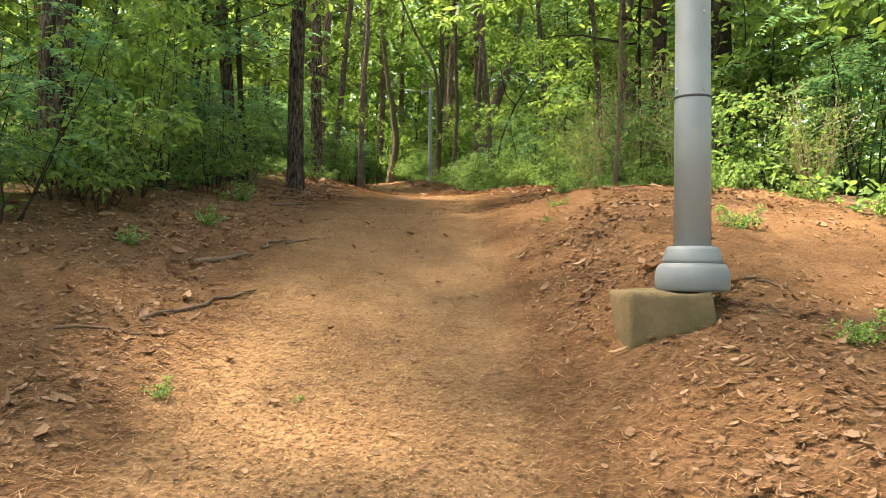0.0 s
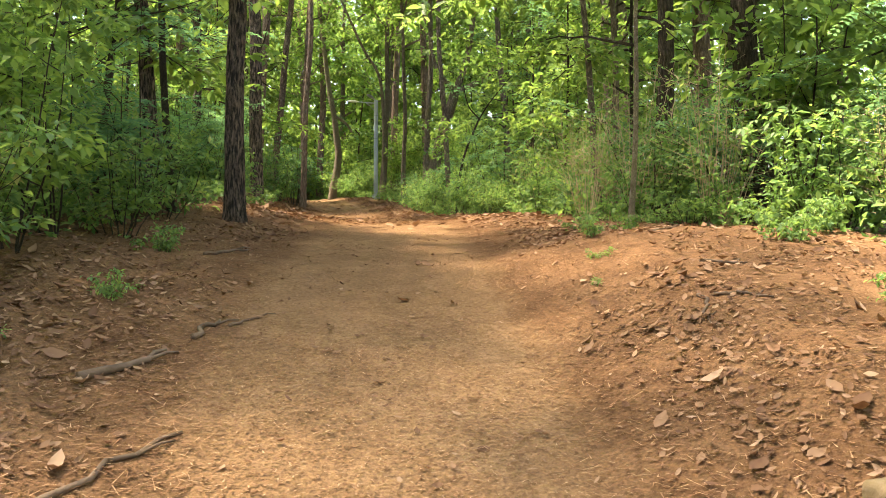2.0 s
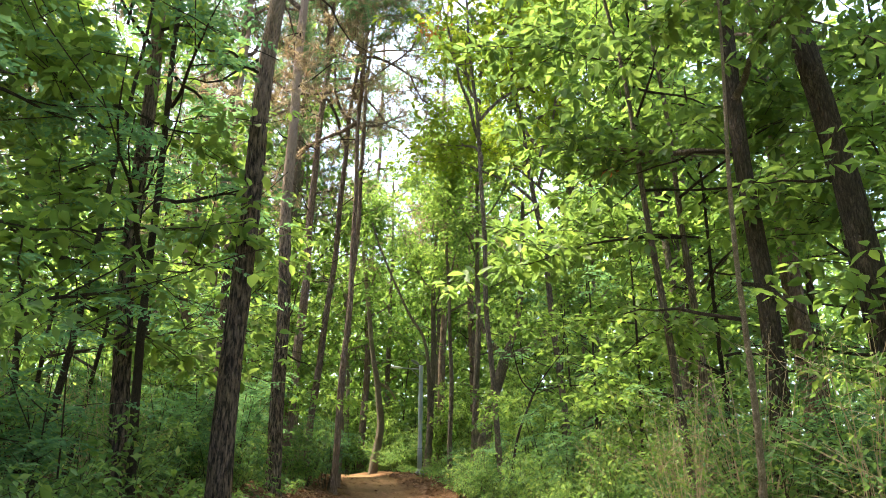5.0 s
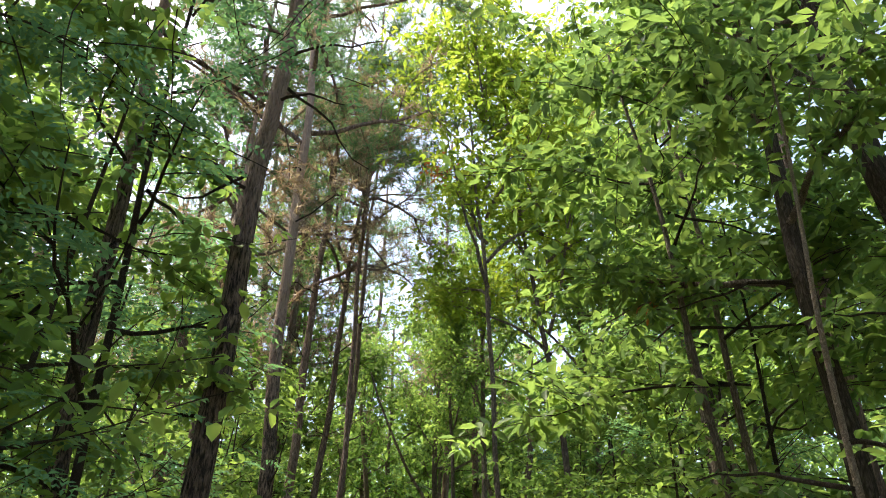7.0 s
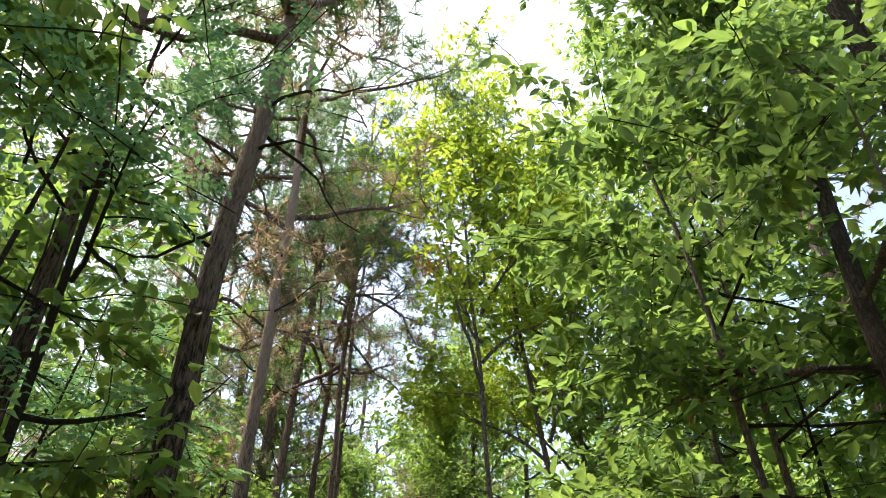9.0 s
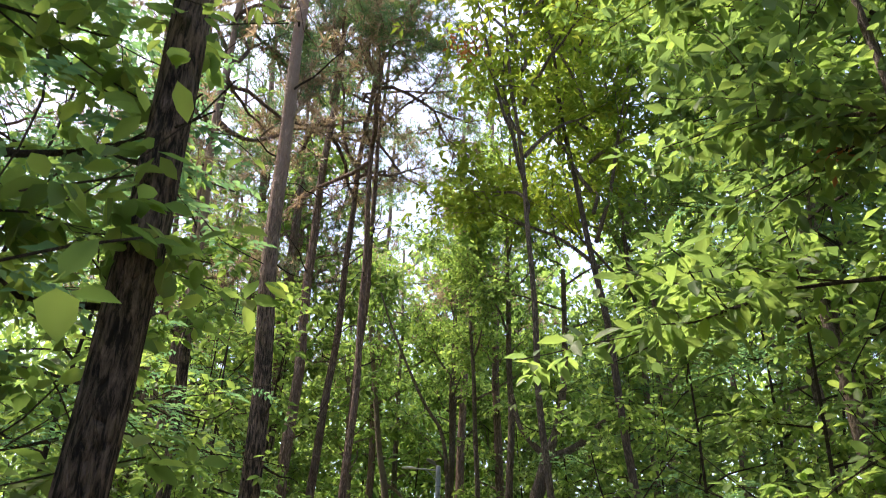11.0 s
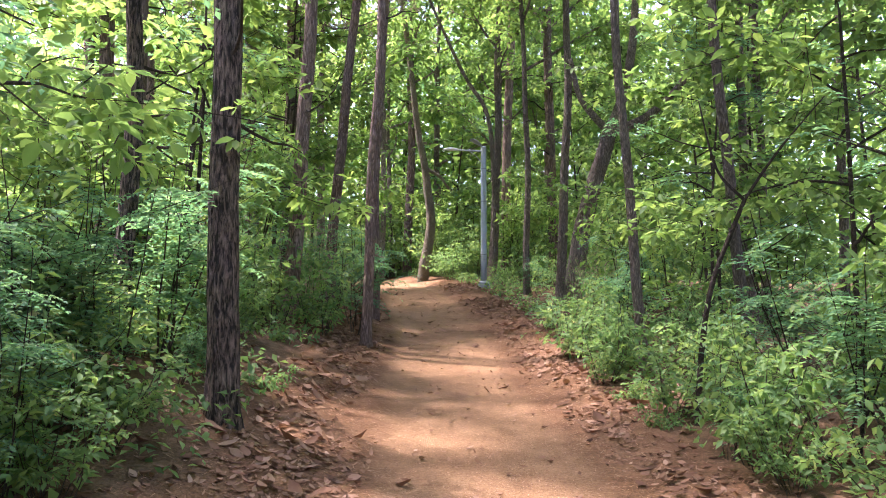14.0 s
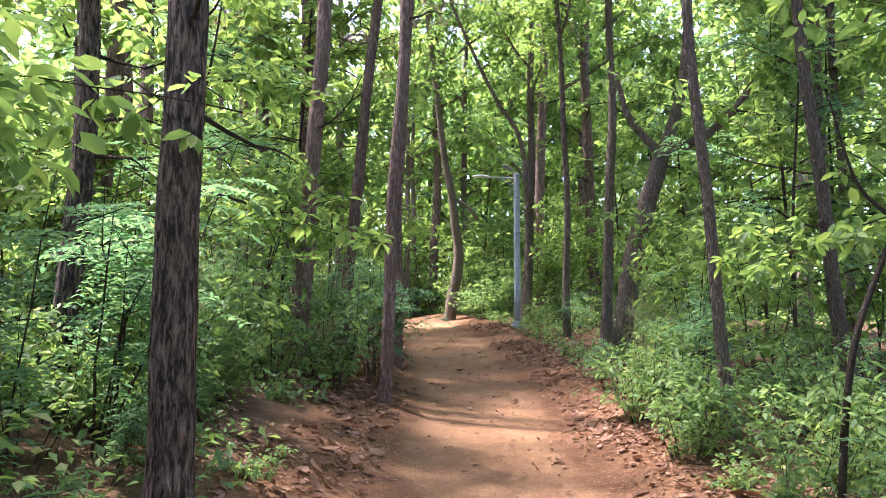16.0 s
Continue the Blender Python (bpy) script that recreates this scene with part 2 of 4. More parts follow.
WITHERED = leaf_material("withered_leaf", [(0.0, (0.36, 0.14, 0.05)), (1.0, (0.52, 0.25, 0.10))], (1.1, 0.9, 0.7), 0.4)

# ---------------------------------------------------------------- ground
RISE_Y = [-60, -3, 0, 2.8, 6.25, 10, 14, 17, 20, 26, 30, 36, 60, 400]
RISE_Z = [-8, -0.55, 0.2, 0.94, 1.84, 2.35, 2.68, 2.95, 3.3, 4.12, 4.55, 4.8, 4.9, 4.0]
BEND_Y = [-60, 0, 6, 10, 14, 17, 20, 25, 30, 40, 60, 400]
BEND_X = [-0.3, -0.3, -0.2, 0.0, -0.35, -0.62, -0.72, -1.35, -2.6, -7.0, -16.0, -16.0]


def centre(y):
    return np.interp(y, BEND_Y, BEND_X)


def wobble(x, y):
    return (np.sin(1.7 * x + 0.6 * y) + np.sin(0.9 * y - 2.3 * x + 1.0) + np.sin(2.9 * y + 1.3 * x) * 0.5) / 2.5


def lumps(x, y):
    return np.sin(7.1 * x + 3.0 * np.sin(2.3 * y)) * np.sin(6.3 * y + 2.0 * np.sin(3.1 * x)) + 0.5 * np.sin(15.1 * x + 2 * y) * np.sin(13.7 * y - 3 * x)


def height(x, y):
    """The ground's height: a rising trodden hollow between two low banks."""
    x, y = np.asarray(x, float), np.asarray(y, float)
    u = x - centre(y)
    z = np.interp(y, RISE_Y, RISE_Z)
    right = np.interp(u, [0, 0.6, 1.0, 1.35, 2.2, 4.0, 9, 300], [0, 0.02, 0.19, 0.33, 0.34, 0.28, 0.0, -9])
    right = right * np.interp(y, [3, 5, 7.2, 9, 12, 30], [1.0, 1.05, 0.5, 0.36, 0.3, 0.4])
    left = np.interp(-u, [0, 0.55, 0.95, 1.5, 2.0, 2.6, 4.0, 9, 300], [0, 0.015, 0.08, 0.2, 0.33, 0.4, 0.44, 0.5, 0.3])
    left = left * np.interp(y, [3, 5, 6.5, 9, 12, 14, 20, 30], [0.9, 1.0, 0.5, 0.6, 1.1, 1.5, 1.2, 1.0])
    z = z + np.where(u > 0, right, left)
    edge = np.clip((np.abs(u) - 0.4) / 0.8, 0, 1)
    return z + wobble(x, y) * (0.010 + 0.016 * edge) + lumps(x, y) * (0.003 + 0.010 * edge)


def gz(x, y):
    return float(height(x, y))


def steps(parts):
    out = []
    for a, b, s in parts:
        out += list(np.arange(a, b - 1e-6, s))
    return np.array(out + [parts[-1][1]])


def build_ground():
    xs = steps([(-400, -60, 85), (-60, -12, 6), (-12, -4, 0.8), (-4, -2.2, 0.15), (-2.2, 2.2, 0.055), (2.2, 4, 0.15), (4, 12, 0.8), (12, 60, 6), (60, 400, 85)])
    ys = steps([(-300, -60, 60), (-60, -8, 6), (-8, 0, 0.4), (0, 14, 0.06), (14, 30, 0.12), (30, 44, 0.8), (44, 80, 6), (80, 400, 80)])
    gx, gy = np.meshgrid(xs, ys)
    z = height(gx, gy)
    v = np.stack([gx, gy, z], -1).reshape(-1, 3)
    nx, ny = len(xs), len(ys)
    i = (np.arange(ny - 1)[:, None] * nx + np.arange(nx - 1)[None]).ravel()
    f = np.stack([i, i + 1, i + nx + 1, i + nx], 1)
    me = bpy.data.meshes.new("ground")
    me.from_pydata(v.tolist(), [], f.tolist())
    u = (gx - centre(gy)).ravel()
    worn = np.clip(1.0 - (np.abs(u + 0.02) - 0.45) / 0.4, 0, 1) * np.where(gy.ravel() > 34, 0.0, 1.0)
    a = me.attributes.new("worn", "FLOAT", "POINT")
    a.data.foreach_set("value", worn.astype(np.float32))
    yy, xx = gy.ravel(), gx.ravel()
    lim = np.where(u > 0, np.interp(yy, [0, 6, 9, 12, 30], [3.2, 2.9, 2.1, 1.55, 1.5]), np.interp(yy, [0, 6, 10, 14, 30], [2.3, 2.1, 1.8, 1.7, 1.4]))
    b = me.attributes.new("wooded", "FLOAT", "POINT")
    b.data.foreach_set("value", np.clip(0.5 + (np.abs(u) - lim) / 0.8, 0, 1).astype(np.float32))
    me.shade_smooth()
    me.materials.append(SOIL)
    return tagged(new("ground", me), "sandy orange earth path between low banks of reddish soil", "ground", kind="structure")


build_ground()

# ---------------------------------------------------------------- mesh helpers


def mesh_of(name, verts, faces, material, smooth=False):
    me = bpy.data.meshes.new(name)
    me.from_pydata([tuple(v) for v in verts] if not isinstance(verts, np.ndarray) else verts.tolist(), [], faces if isinstance(faces, list) else faces.tolist())
    if smooth:
        me.shade_smooth()
    me.materials.append(material)
    return me


def under(name, me, parent, m=None, label=""):
    """Links a mesh as one part under a thing or a part."""
    ob = new(name, me)
    ob.parent = parent
    if m is not None:
        ob.matrix_basis = m
    return tagged(ob, label)


def part(name, bm, material, parent, label="", smooth=True):
    me = bpy.data.meshes.new(name)
    bm.to_mesh(me)
    bm.free()
    if smooth:
        me.shade_smooth()
    me.materials.append(material)
    return under(name, me, parent, None, label)


def tube(points, radii, sides=8, rough=0.0, phase=0.0, cap=True):
    """A tapering tube along points; rough furrows its surface."""
    pts = np.array(points, float)
    n = len(pts)
    d = np.gradient(pts, axis=0)
    d /= np.linalg.norm(d, axis=1)[:, None] + 1e-9
    ref = np.array([1.0, 0.1, 0.05])
    s = np.cross(d, ref)
    bad = np.linalg.norm(s, axis=1) < 0.2
    s[bad] = np.cross(d[bad], np.array([0.0, 1.0, 0.2]))
    s /= np.linalg.norm(s, axis=1)[:, None]
    w = np.cross(d, s)
    a = np.arange(sides) / sides * 2 * math.pi
    r = np.array(radii, float)[:, None] * np.ones((1, sides))
    if rough:
        k = np.arange(n)[:, None]
        r = r * (1 + rough * (np.sin(5 * a + 0.35 * k + phase) * 0.5 + np.sin(9 * a - 0.5 * np.sin(0.7 * k) * 3 + 2 * phase) * 0.5 + np.sin(2.1 * k + 3 * a) * 0.4))
    v = pts[:, None] + r[..., None] * (np.cos(a)[None, :, None] * s[:, None] + np.sin(a)[None, :, None] * w[:, None])
    v = v.reshape(-1, 3)
    f = []
    for k in range(n - 1):
        for j in range(sides):
            q = (j + 1) % sides
            f.append((k * sides + j, k * sides + q, (k + 1) * sides + q, (k + 1) * sides + j))
    if cap:
        f.append(tuple(range((n - 1) * sides, n * sides)))
        f.append(tuple(reversed(range(sides))))
    return v, f


def joined(pieces):
    vs, fs, base = [], [], 0
    for v, f in pieces:
        vs.append(v)
        fs += [tuple(i + base for i in q) for q in f]
        base += len(v)
    return np.concatenate(vs), fs


def unit(v):
    return v / (np.linalg.norm(v, axis=-1, keepdims=True) + 1e-9)


def leaf_field(rng, at, out, size, ratio=0.45, droop=0.25, jitter=0.35, spread=0.5, rich=False):
    """Kite-shaped folded leaves, one at every row of at, each growing roughly along out."""
    n = len(at)
    d = unit(out + rng.normal(0, spread, (n, 3)))
    d[:, 2] -= droop
    d = unit(d)
    up = np.array([0, 0, 1.0]) + rng.normal(0, jitter, (n, 3))
    s = unit(np.cross(d, up))
    nrm = unit(np.cross(s, d))
    L = size * rng.uniform(0.65, 1.25, (n, 1))
    W = L * ratio
    a = at
    tip = at + d * L - nrm * L * 0.12
    if rich:        # rounder blades, folded along the midrib
        m1, m2 = at + d * L * 0.34, at + d * L * 0.70 - nrm * L * 0.03
        v = np.stack([a, m1 - s * W * 0.46 + nrm * L * 0.06, m2 - s * W * 0.40 + nrm * L * 0.04, tip, m2 + s * W * 0.40 + nrm * L * 0.04, m1 + s * W * 0.46 + nrm * L * 0.06], 1).reshape(-1, 3)
        i = np.arange(n)[:, None] * 6
        return v, np.concatenate([i + np.array([t_]) for t_ in ([0, 1, 2], [0, 2, 3], [0, 3, 4], [0, 4, 5])], 0)
    mid = at + d * L * 0.48 + nrm * L * 0.02
    v = np.stack([a, mid - s * W * 0.5 + nrm * L * 0.06, tip, mid + s * W * 0.5 + nrm * L * 0.06], 1).reshape(-1, 3)
    i = np.arange(n)[:, None] * 4
    return v, np.concatenate([i + np.array([[0, 1, 2]]), i + np.array([[0, 2, 3]])], 0)


def leaf_mesh(name, v, f, material):
    me = bpy.data.meshes.new(name)
    nv, nf = len(v), len(f)
    me.vertices.add(nv)
    me.vertices.foreach_set("co", v.astype(np.float32).ravel())
    me.loops.add(nf * 3)
    me.loops.foreach_set("vertex_index", f.astype(np.int32).ravel())
    me.polygons.add(nf)
    me.polygons.foreach_set("loop_start", (np.arange(nf) * 3).astype(np.int32))
    me.polygons.foreach_set("loop_total", np.full(nf, 3, np.int32))
    me.update(calc_edges=True)
    me.validate()
    me.materials.append(material)
    return me


def wander(rng, start, way, length, n, bend, lift=0.0):
    """A crooked branch line."""
    pts, p, d = [np.array(start, float)], np.array(start, float), unit(np.array(way, float))
    for k in range(n):
        d = unit(d + rng.normal(0, bend, 3) + np.array([0, 0, lift]))
        p = p + d * length / n
        pts.append(p)
    return np.array(pts)


def branch_set(rng, h, reach, limbs, crook, lift, low=0.0, rise=(0.15, 0.7), r0=0.035, twigs=5, twig_len=0.5):
    """Limbs with side twigs round an upright axis; gives each limb's tubes and the twig lines that carry leaves."""
    out, carriers = [], []
    for k in range(limbs):
        q = low + (1 - low) * (k + rng.uniform(0, 0.8)) / limbs
        az_ = k * 2.4 + rng.uniform(-0.5, 0.5)
        e = rng.uniform(*rise)
        d = np.array([math.cos(az_) * math.cos(e), math.sin(az_) * math.cos(e), math.sin(e)])
        L = reach * (1.0 - 0.55 * q) * rng.uniform(0.7, 1.15)
        line = wander(rng, (0, 0, q * h), d, L, 8, crook, lift)
        rad = np.linspace(r0 * (1.1 - 0.5 * q), r0 * 0.18, 9)
        pieces = [tube(line, rad, 5, cap=False)]
        for j in range(twigs):
            i = rng.integers(3, 9)
            dd = unit(unit(line[min(i, 8)] - line[i - 1]) + rng.normal(0, 0.75, 3) * np.array([1, 1, 0.5]))
            tw = wander(rng, line[i], dd, twig_len * reach * rng.uniform(0.5, 1.1), 5, crook * 0.8, lift)
            pieces.append(tube(tw, np.linspace(rad[i] * 0.6, 0.004, 6), 3, cap=False))
            carriers.append(tw)
        carriers.append(line[4:])
        out.append(joined(pieces))
    return out, carriers


def leaves_on(rng, carriers, per, size, fan, ratio=0.45, flat=0.45, spread=0.9, rich=False, tuft=1):
    """Leaves along twigs; tuft gathers them in rosettes of that many at the twig tips."""
    at, way = [], []
    for c in carriers:
        n = max(1, per // tuft)
        i = rng.uniform(0.15, len(c) - 1.001, n)
        k = i.astype(int)
        p = c[k] + (c[k + 1] - c[k]) * (i - k)[:, None]
        o = rng.normal(0, 1, (n, 3)) * np.array([1, 1, flat])
        p = p + o * fan * rng.uniform(0.2, 1, (n, 1))
        if tuft > 1:
            p, o = np.repeat(p, tuft, 0), np.repeat(unit(o), tuft, 0) * 0.5
            o = o + rng.normal(0, 1, (n * tuft, 3)) * np.array([1, 1, 0.4])
            p = p + o * size * 0.12
        at.append(p)
        way.append(o)
    return leaf_field(rng, np.concatenate(at), unit(np.concatenate(way)), size, ratio, spread=0.25 if tuft > 1 else spread, rich=rich)


def fronds(rng, carriers, per, length, pairs, leaflet):
    """Pinnate leaves: pairs of small leaflets along a drooping stalk."""
    at, way = [], []
    for c in carriers:
        k = rng.integers(0, len(c) - 1, per)
        a = rng.uniform(0, 6.28, per)
        d = np.stack([np.cos(a), np.sin(a), rng.uniform(-0.15, 0.35, per)], 1)
        L = length * rng.uniform(0.7, 1.2, (per, 1))
        side = unit(np.cross(d, np.array([0, 0, 1.0])))
        for j in range(1, pairs + 1):
            q = j / pairs
            p = c[k] + d * L * q - np.array([0, 0, 0.4]) * q * q * L
            for w in (-1, 1):
                at.append(p)
                way.append(side * w + d * 0.4)
    return leaf_field(rng, np.concatenate(at), np.concatenate(way), leaflet, 0.5, 0.15, 0.2, 0.12)


def needles_on(rng, carriers, tufts, per, length, wide=1.0):
    at, way = [], []
    for c in carriers:
        i = rng.uniform(0.3, len(c) - 1.001, tufts)
        k = i.astype(int)
        p = c[k] + (c[k + 1] - c[k]) * (i - k)[:, None] + rng.normal(0, 0.05, (tufts, 3))
        at.append(np.repeat(p, per, 0))
        way.append(unit(rng.normal(0, 1, (tufts * per, 3)) + np.array([0, 0, 0.4])))
    at, way = np.concatenate(at), np.concatenate(way)
    n = len(at)
    s = unit(np.cross(way, rng.normal(0, 1, (n, 3)))) * 0.007 * wide
    L = length * rng.uniform(0.7, 1.2, (n, 1))
    v = np.stack([at - s, at + s, at + way * L], 1).reshape(-1, 3)
    return v, np.arange(n * 3).reshape(-1, 3)


class Crown:
    """Branch and leaf meshes of a kind of crown, to be set on a trunk."""

    def __init__(self, kind, seed, h, reach, lite=False):
        rng = np.random.default_rng(seed)
        few, wide = (0.42, 1.5) if lite else (1.0, 1.0)
        self.h, self.extra = h, None
        if kind == "oak":
            limbs, car = branch_set(rng, h, reach, 9, 0.16, 0.03, rise=(0.1, 0.8), r0=0.04, twigs=7)
            self.leaf = leaf_mesh("oak_leaves", *leaves_on(rng, car, int(84 * few), 0.16 * wide, 0.36, 0.46, tuft=6), LEAF_DARK)
            self.bark = OAK_BARK
        elif kind == "broad":
            limbs, car = branch_set(rng, h, reach, 10, 0.13, 0.05, rise=(0.3, 1.0), r0=0.032, twigs=7)
            self.leaf = leaf_mesh("broad_leaves", *leaves_on(rng, car, int(80 * few), 0.14 * wide, 0.33, 0.46, tuft=5), LEAF)
            self.bark = OAK_BARK
        elif kind == "young":
            limbs, car = branch_set(rng, h, reach, 13, 0.12, 0.06, rise=(0.35, 1.05), r0=0.03, twigs=8)
            self.leaf = leaf_mesh("young_leaves", *leaves_on(rng, car, 80, 0.13, 0.34, 0.42, tuft=4), LEAF_YELLOW)
            self.bark = OAK_BARK
        elif kind == "feather":
            limbs, car = branch_set(rng, h, reach, 10, 0.12, 0.0, rise=(-0.05, 0.5), r0=0.016, twigs=6, twig_len=0.55)
            self.leaf = leaf_mesh("under_leaves", *fronds(rng, car, 3 if lite else 5, 0.26, 5 if lite else 7, 0.075 if lite else 0.052), LEAF_BLUE)
            self.bark = TWIG
        elif kind in ("under", "bough"):
            limbs, car = branch_set(rng, h, reach, 10, 0.12, 0.0, rise=(-0.05, 0.5), r0=0.016, twigs=6, twig_len=0.55)
            size, ratio, leaf = {"under": (0.115, 0.52, LEAF), "bough": (0.14, 0.46, LEAF_DARK)}[kind]
            self.leaf = leaf_mesh("under_leaves", *leaves_on(rng, car, 28 if lite else 40, size * (1.25 if lite else 1), 0.2, ratio, 0.3, rich=not lite, tuft=4), leaf)
            self.bark = TWIG
        else:
            limbs, car = branch_set(rng, h, reach, 17, 0.27, 0.02, rise=(-0.2, 0.55), r0=0.03, twigs=8, twig_len=0.42)
            low = [c for c in car if c[0][2] < h * 0.4]
            high = [c for c in car if c[0][2] >= h * 0.25]
            self.leaf = leaf_mesh("pine_needles", *needles_on(rng, high, 9, int(12 * few), 0.15, wide), NEEDLE)
            self.extra = leaf_mesh("dead_needles", *needles_on(rng, low, 7, int(12 * few), 0.12, wide), NEEDLE_DEAD)
            self.bark = RED_BARK
        self.limbs = [mesh_of("limb", v, f, self.bark, True) for v, f in limbs]

    def put(self, parent, x, y, z, turn, size=1.0):
        m = pose(x, y, z, 0, 0, turn) @ Matrix.Diagonal((size, size, size, 1))
        for me in self.limbs:
            under("limb", me, parent, m)
        under("crown", self.leaf, parent, m)
        if self.extra:
            under("dead_branch_needles", self.extra, parent, m, "dry brown needles on lower branches")


OAKS = [Crown("oak", 11, 5.0, 3.0), Crown("oak", 12, 4.5, 2.6)]
BROADS = [Crown("broad", 21, 6.0, 2.4), Crown("broad", 22, 5.0, 2.1), Crown("broad", 23, 6.5, 2.8)]
YOUNGS = [Crown("young", 31, 5.5, 2.7)]
FAR_OAKS = [Crown("oak", 11, 5.0, 3.0, True), Crown("oak", 12, 4.5, 2.6, True)]
FAR_BROADS = [Crown("broad", 21, 6.0, 2.4, True), Crown("broad", 22, 5.0, 2.1, True), Crown("broad", 23, 6.5, 2.8, True)]
UNDERS = [Crown("under", 51, 3.4, 1.5), Crown("under", 52, 3.0, 1.7), Crown("feather", 53, 3.6, 1.5), Crown("bough", 54, 3.4, 1.9)]
FAR_UNDERS = [Crown("feather", 53, 3.6, 1.5, True), Crown("under", 51, 3.4, 1.5, True), Crown("under", 52, 3.0, 1.7, True)]
FAR_PINES = [Crown("pine", 41, 6.0, 2.3, True), Crown("pine", 42, 6.5, 2.6, True), Crown("pine", 43, 5.0, 2.0, True)]
PINES = [Crown("pine", 41, 6.0, 2.3), Crown("pine", 42, 6.5, 2.6), Crown("pine", 43, 5.0, 2.0)]


def trunk_line(x, y, lean, lean_y, top, seed, crook=0.035):
    rng = np.random.default_rng(seed)
    z0 = gz(x, y) - 0.15
    n = max(8, int(top / 0.22))
    k = np.linspace(0, top, n)
    ph = rng.uniform(0, 6, 4)
    dx = lean * k + crook * (np.sin(k * 0.9 + ph[0]) - math.sin(ph[0])) + 0.4 * crook * np.sin(k * 2.3 + ph[1])
    dy = lean_y * k + crook * (np.sin(k * 0.8 + ph[2]) - math.sin(ph[2]))
    return np.stack([dx, dy, k], 1), z0


def tree(name, label, x, y, lean, radius, top, crown, bark, seed, crown_at=0.55, turn=0.0, size=1.0, lean_y=0.0, stubs=0, sides=18, rough=0.07, group="", crook=0.035):
    """A tree: furrowed trunk flaring at the root, dead stubs, limbs and a crown of leaves."""
    root = new(name)
    line, z0 = trunk_line(x, y, lean, lean_y, top, seed, crook)
    root.location = (x, y, z0)
    k = line[:, 2] / top
    rad = radius * (1.0 - 0.72 * k) + radius * 0.55 * np.exp(-line[:, 2] / 0.16)
    v, f = tube(line, rad, sides, rough, seed * 1.7)
    under("trunk", mesh_of("trunk", v, f, bark, True), root)
    rng = np.random.default_rng(seed + 500)
    for s in range(stubs):
        h = rng.uniform(1.8, top * crown_at)
        i = int(h / top * (len(line) - 1))
        a = rng.uniform(0, 6.28)
        st = wander(rng, line[i], (math.cos(a), math.sin(a), rng.uniform(-0.2, 0.4)), rng.uniform(0.3, 1.3), 6, 0.25)
        v, f = tube(st, np.linspace(0.016, 0.004, 7), 5)
        under("dead_branch", mesh_of("dead_branch", v, f, TWIG, True), root)
    if crown:
        i = int(crown_at * (len(line) - 1))
        crown.put(root, line[i][0], line[i][1], line[i][2], turn, size)
    return tagged(root, label, "tree", group)

# ---------------------------------------------------------------- street lamps


def turned(profile, sides=32):
    """A solid of revolution from (radius, height) pairs."""
    bm = bmesh.new()
    rings = []
    for r, z in profile:
        rings.append([bm.verts.new((r * math.cos(a), r * math.sin(a), z)) for a in [2 * math.pi * k / sides for k in range(sides)]])
    for a, b in zip(rings, rings[1:]):
        for k in range(sides):
            q = (k + 1) % sides
            bm.faces.new((a[k], a[q], b[q], b[k]))
    bm.faces.new(rings[-1])
    bm.faces.new(list(reversed(rings[0])))
    return bm


def worn_block(w, d, h, bevel, seed, rough=0.008):
    bm = bmesh.new()
    bmesh.ops.create_cube(bm, size=1.0)
    bmesh.ops.scale(bm, vec=(w, d, h), verts=bm.verts)
    bmesh.ops.bevel(bm, geom=bm.edges[:], offset=bevel, segments=3, affect="EDGES", profile=0.6)
    bmesh.ops.subdivide_edges(bm, edges=[e for e in bm.edges if e.calc_length() > 0.08], cuts=4, use_grid_fill=True)
    for v in bm.verts:
        p = Vector((v.co.x * 9 + seed, v.co.y * 9, v.co.z * 9))
        v.co += Vector((noise.noise(p), noise.noise(p + Vector((7, 1, 3))), noise.noise(p + Vector((2, 9, 5))))) * rough
    return bm


def lamp_head():
    """A flat oval luminaire pointing along -x, thin at its tip."""
    bm = bmesh.new()
    bmesh.ops.create_uvsphere(bm, u_segments=20, v_segments=10, radius=1.0)
    for v in bm.verts:
        x = v.co.x
        v.co = Vector((x * 0.19 - 0.19, v.co.y * (0.075 + 0.02 * -x), v.co.z * (0.045 if v.co.z > 0 else 0.018)))
    return bm


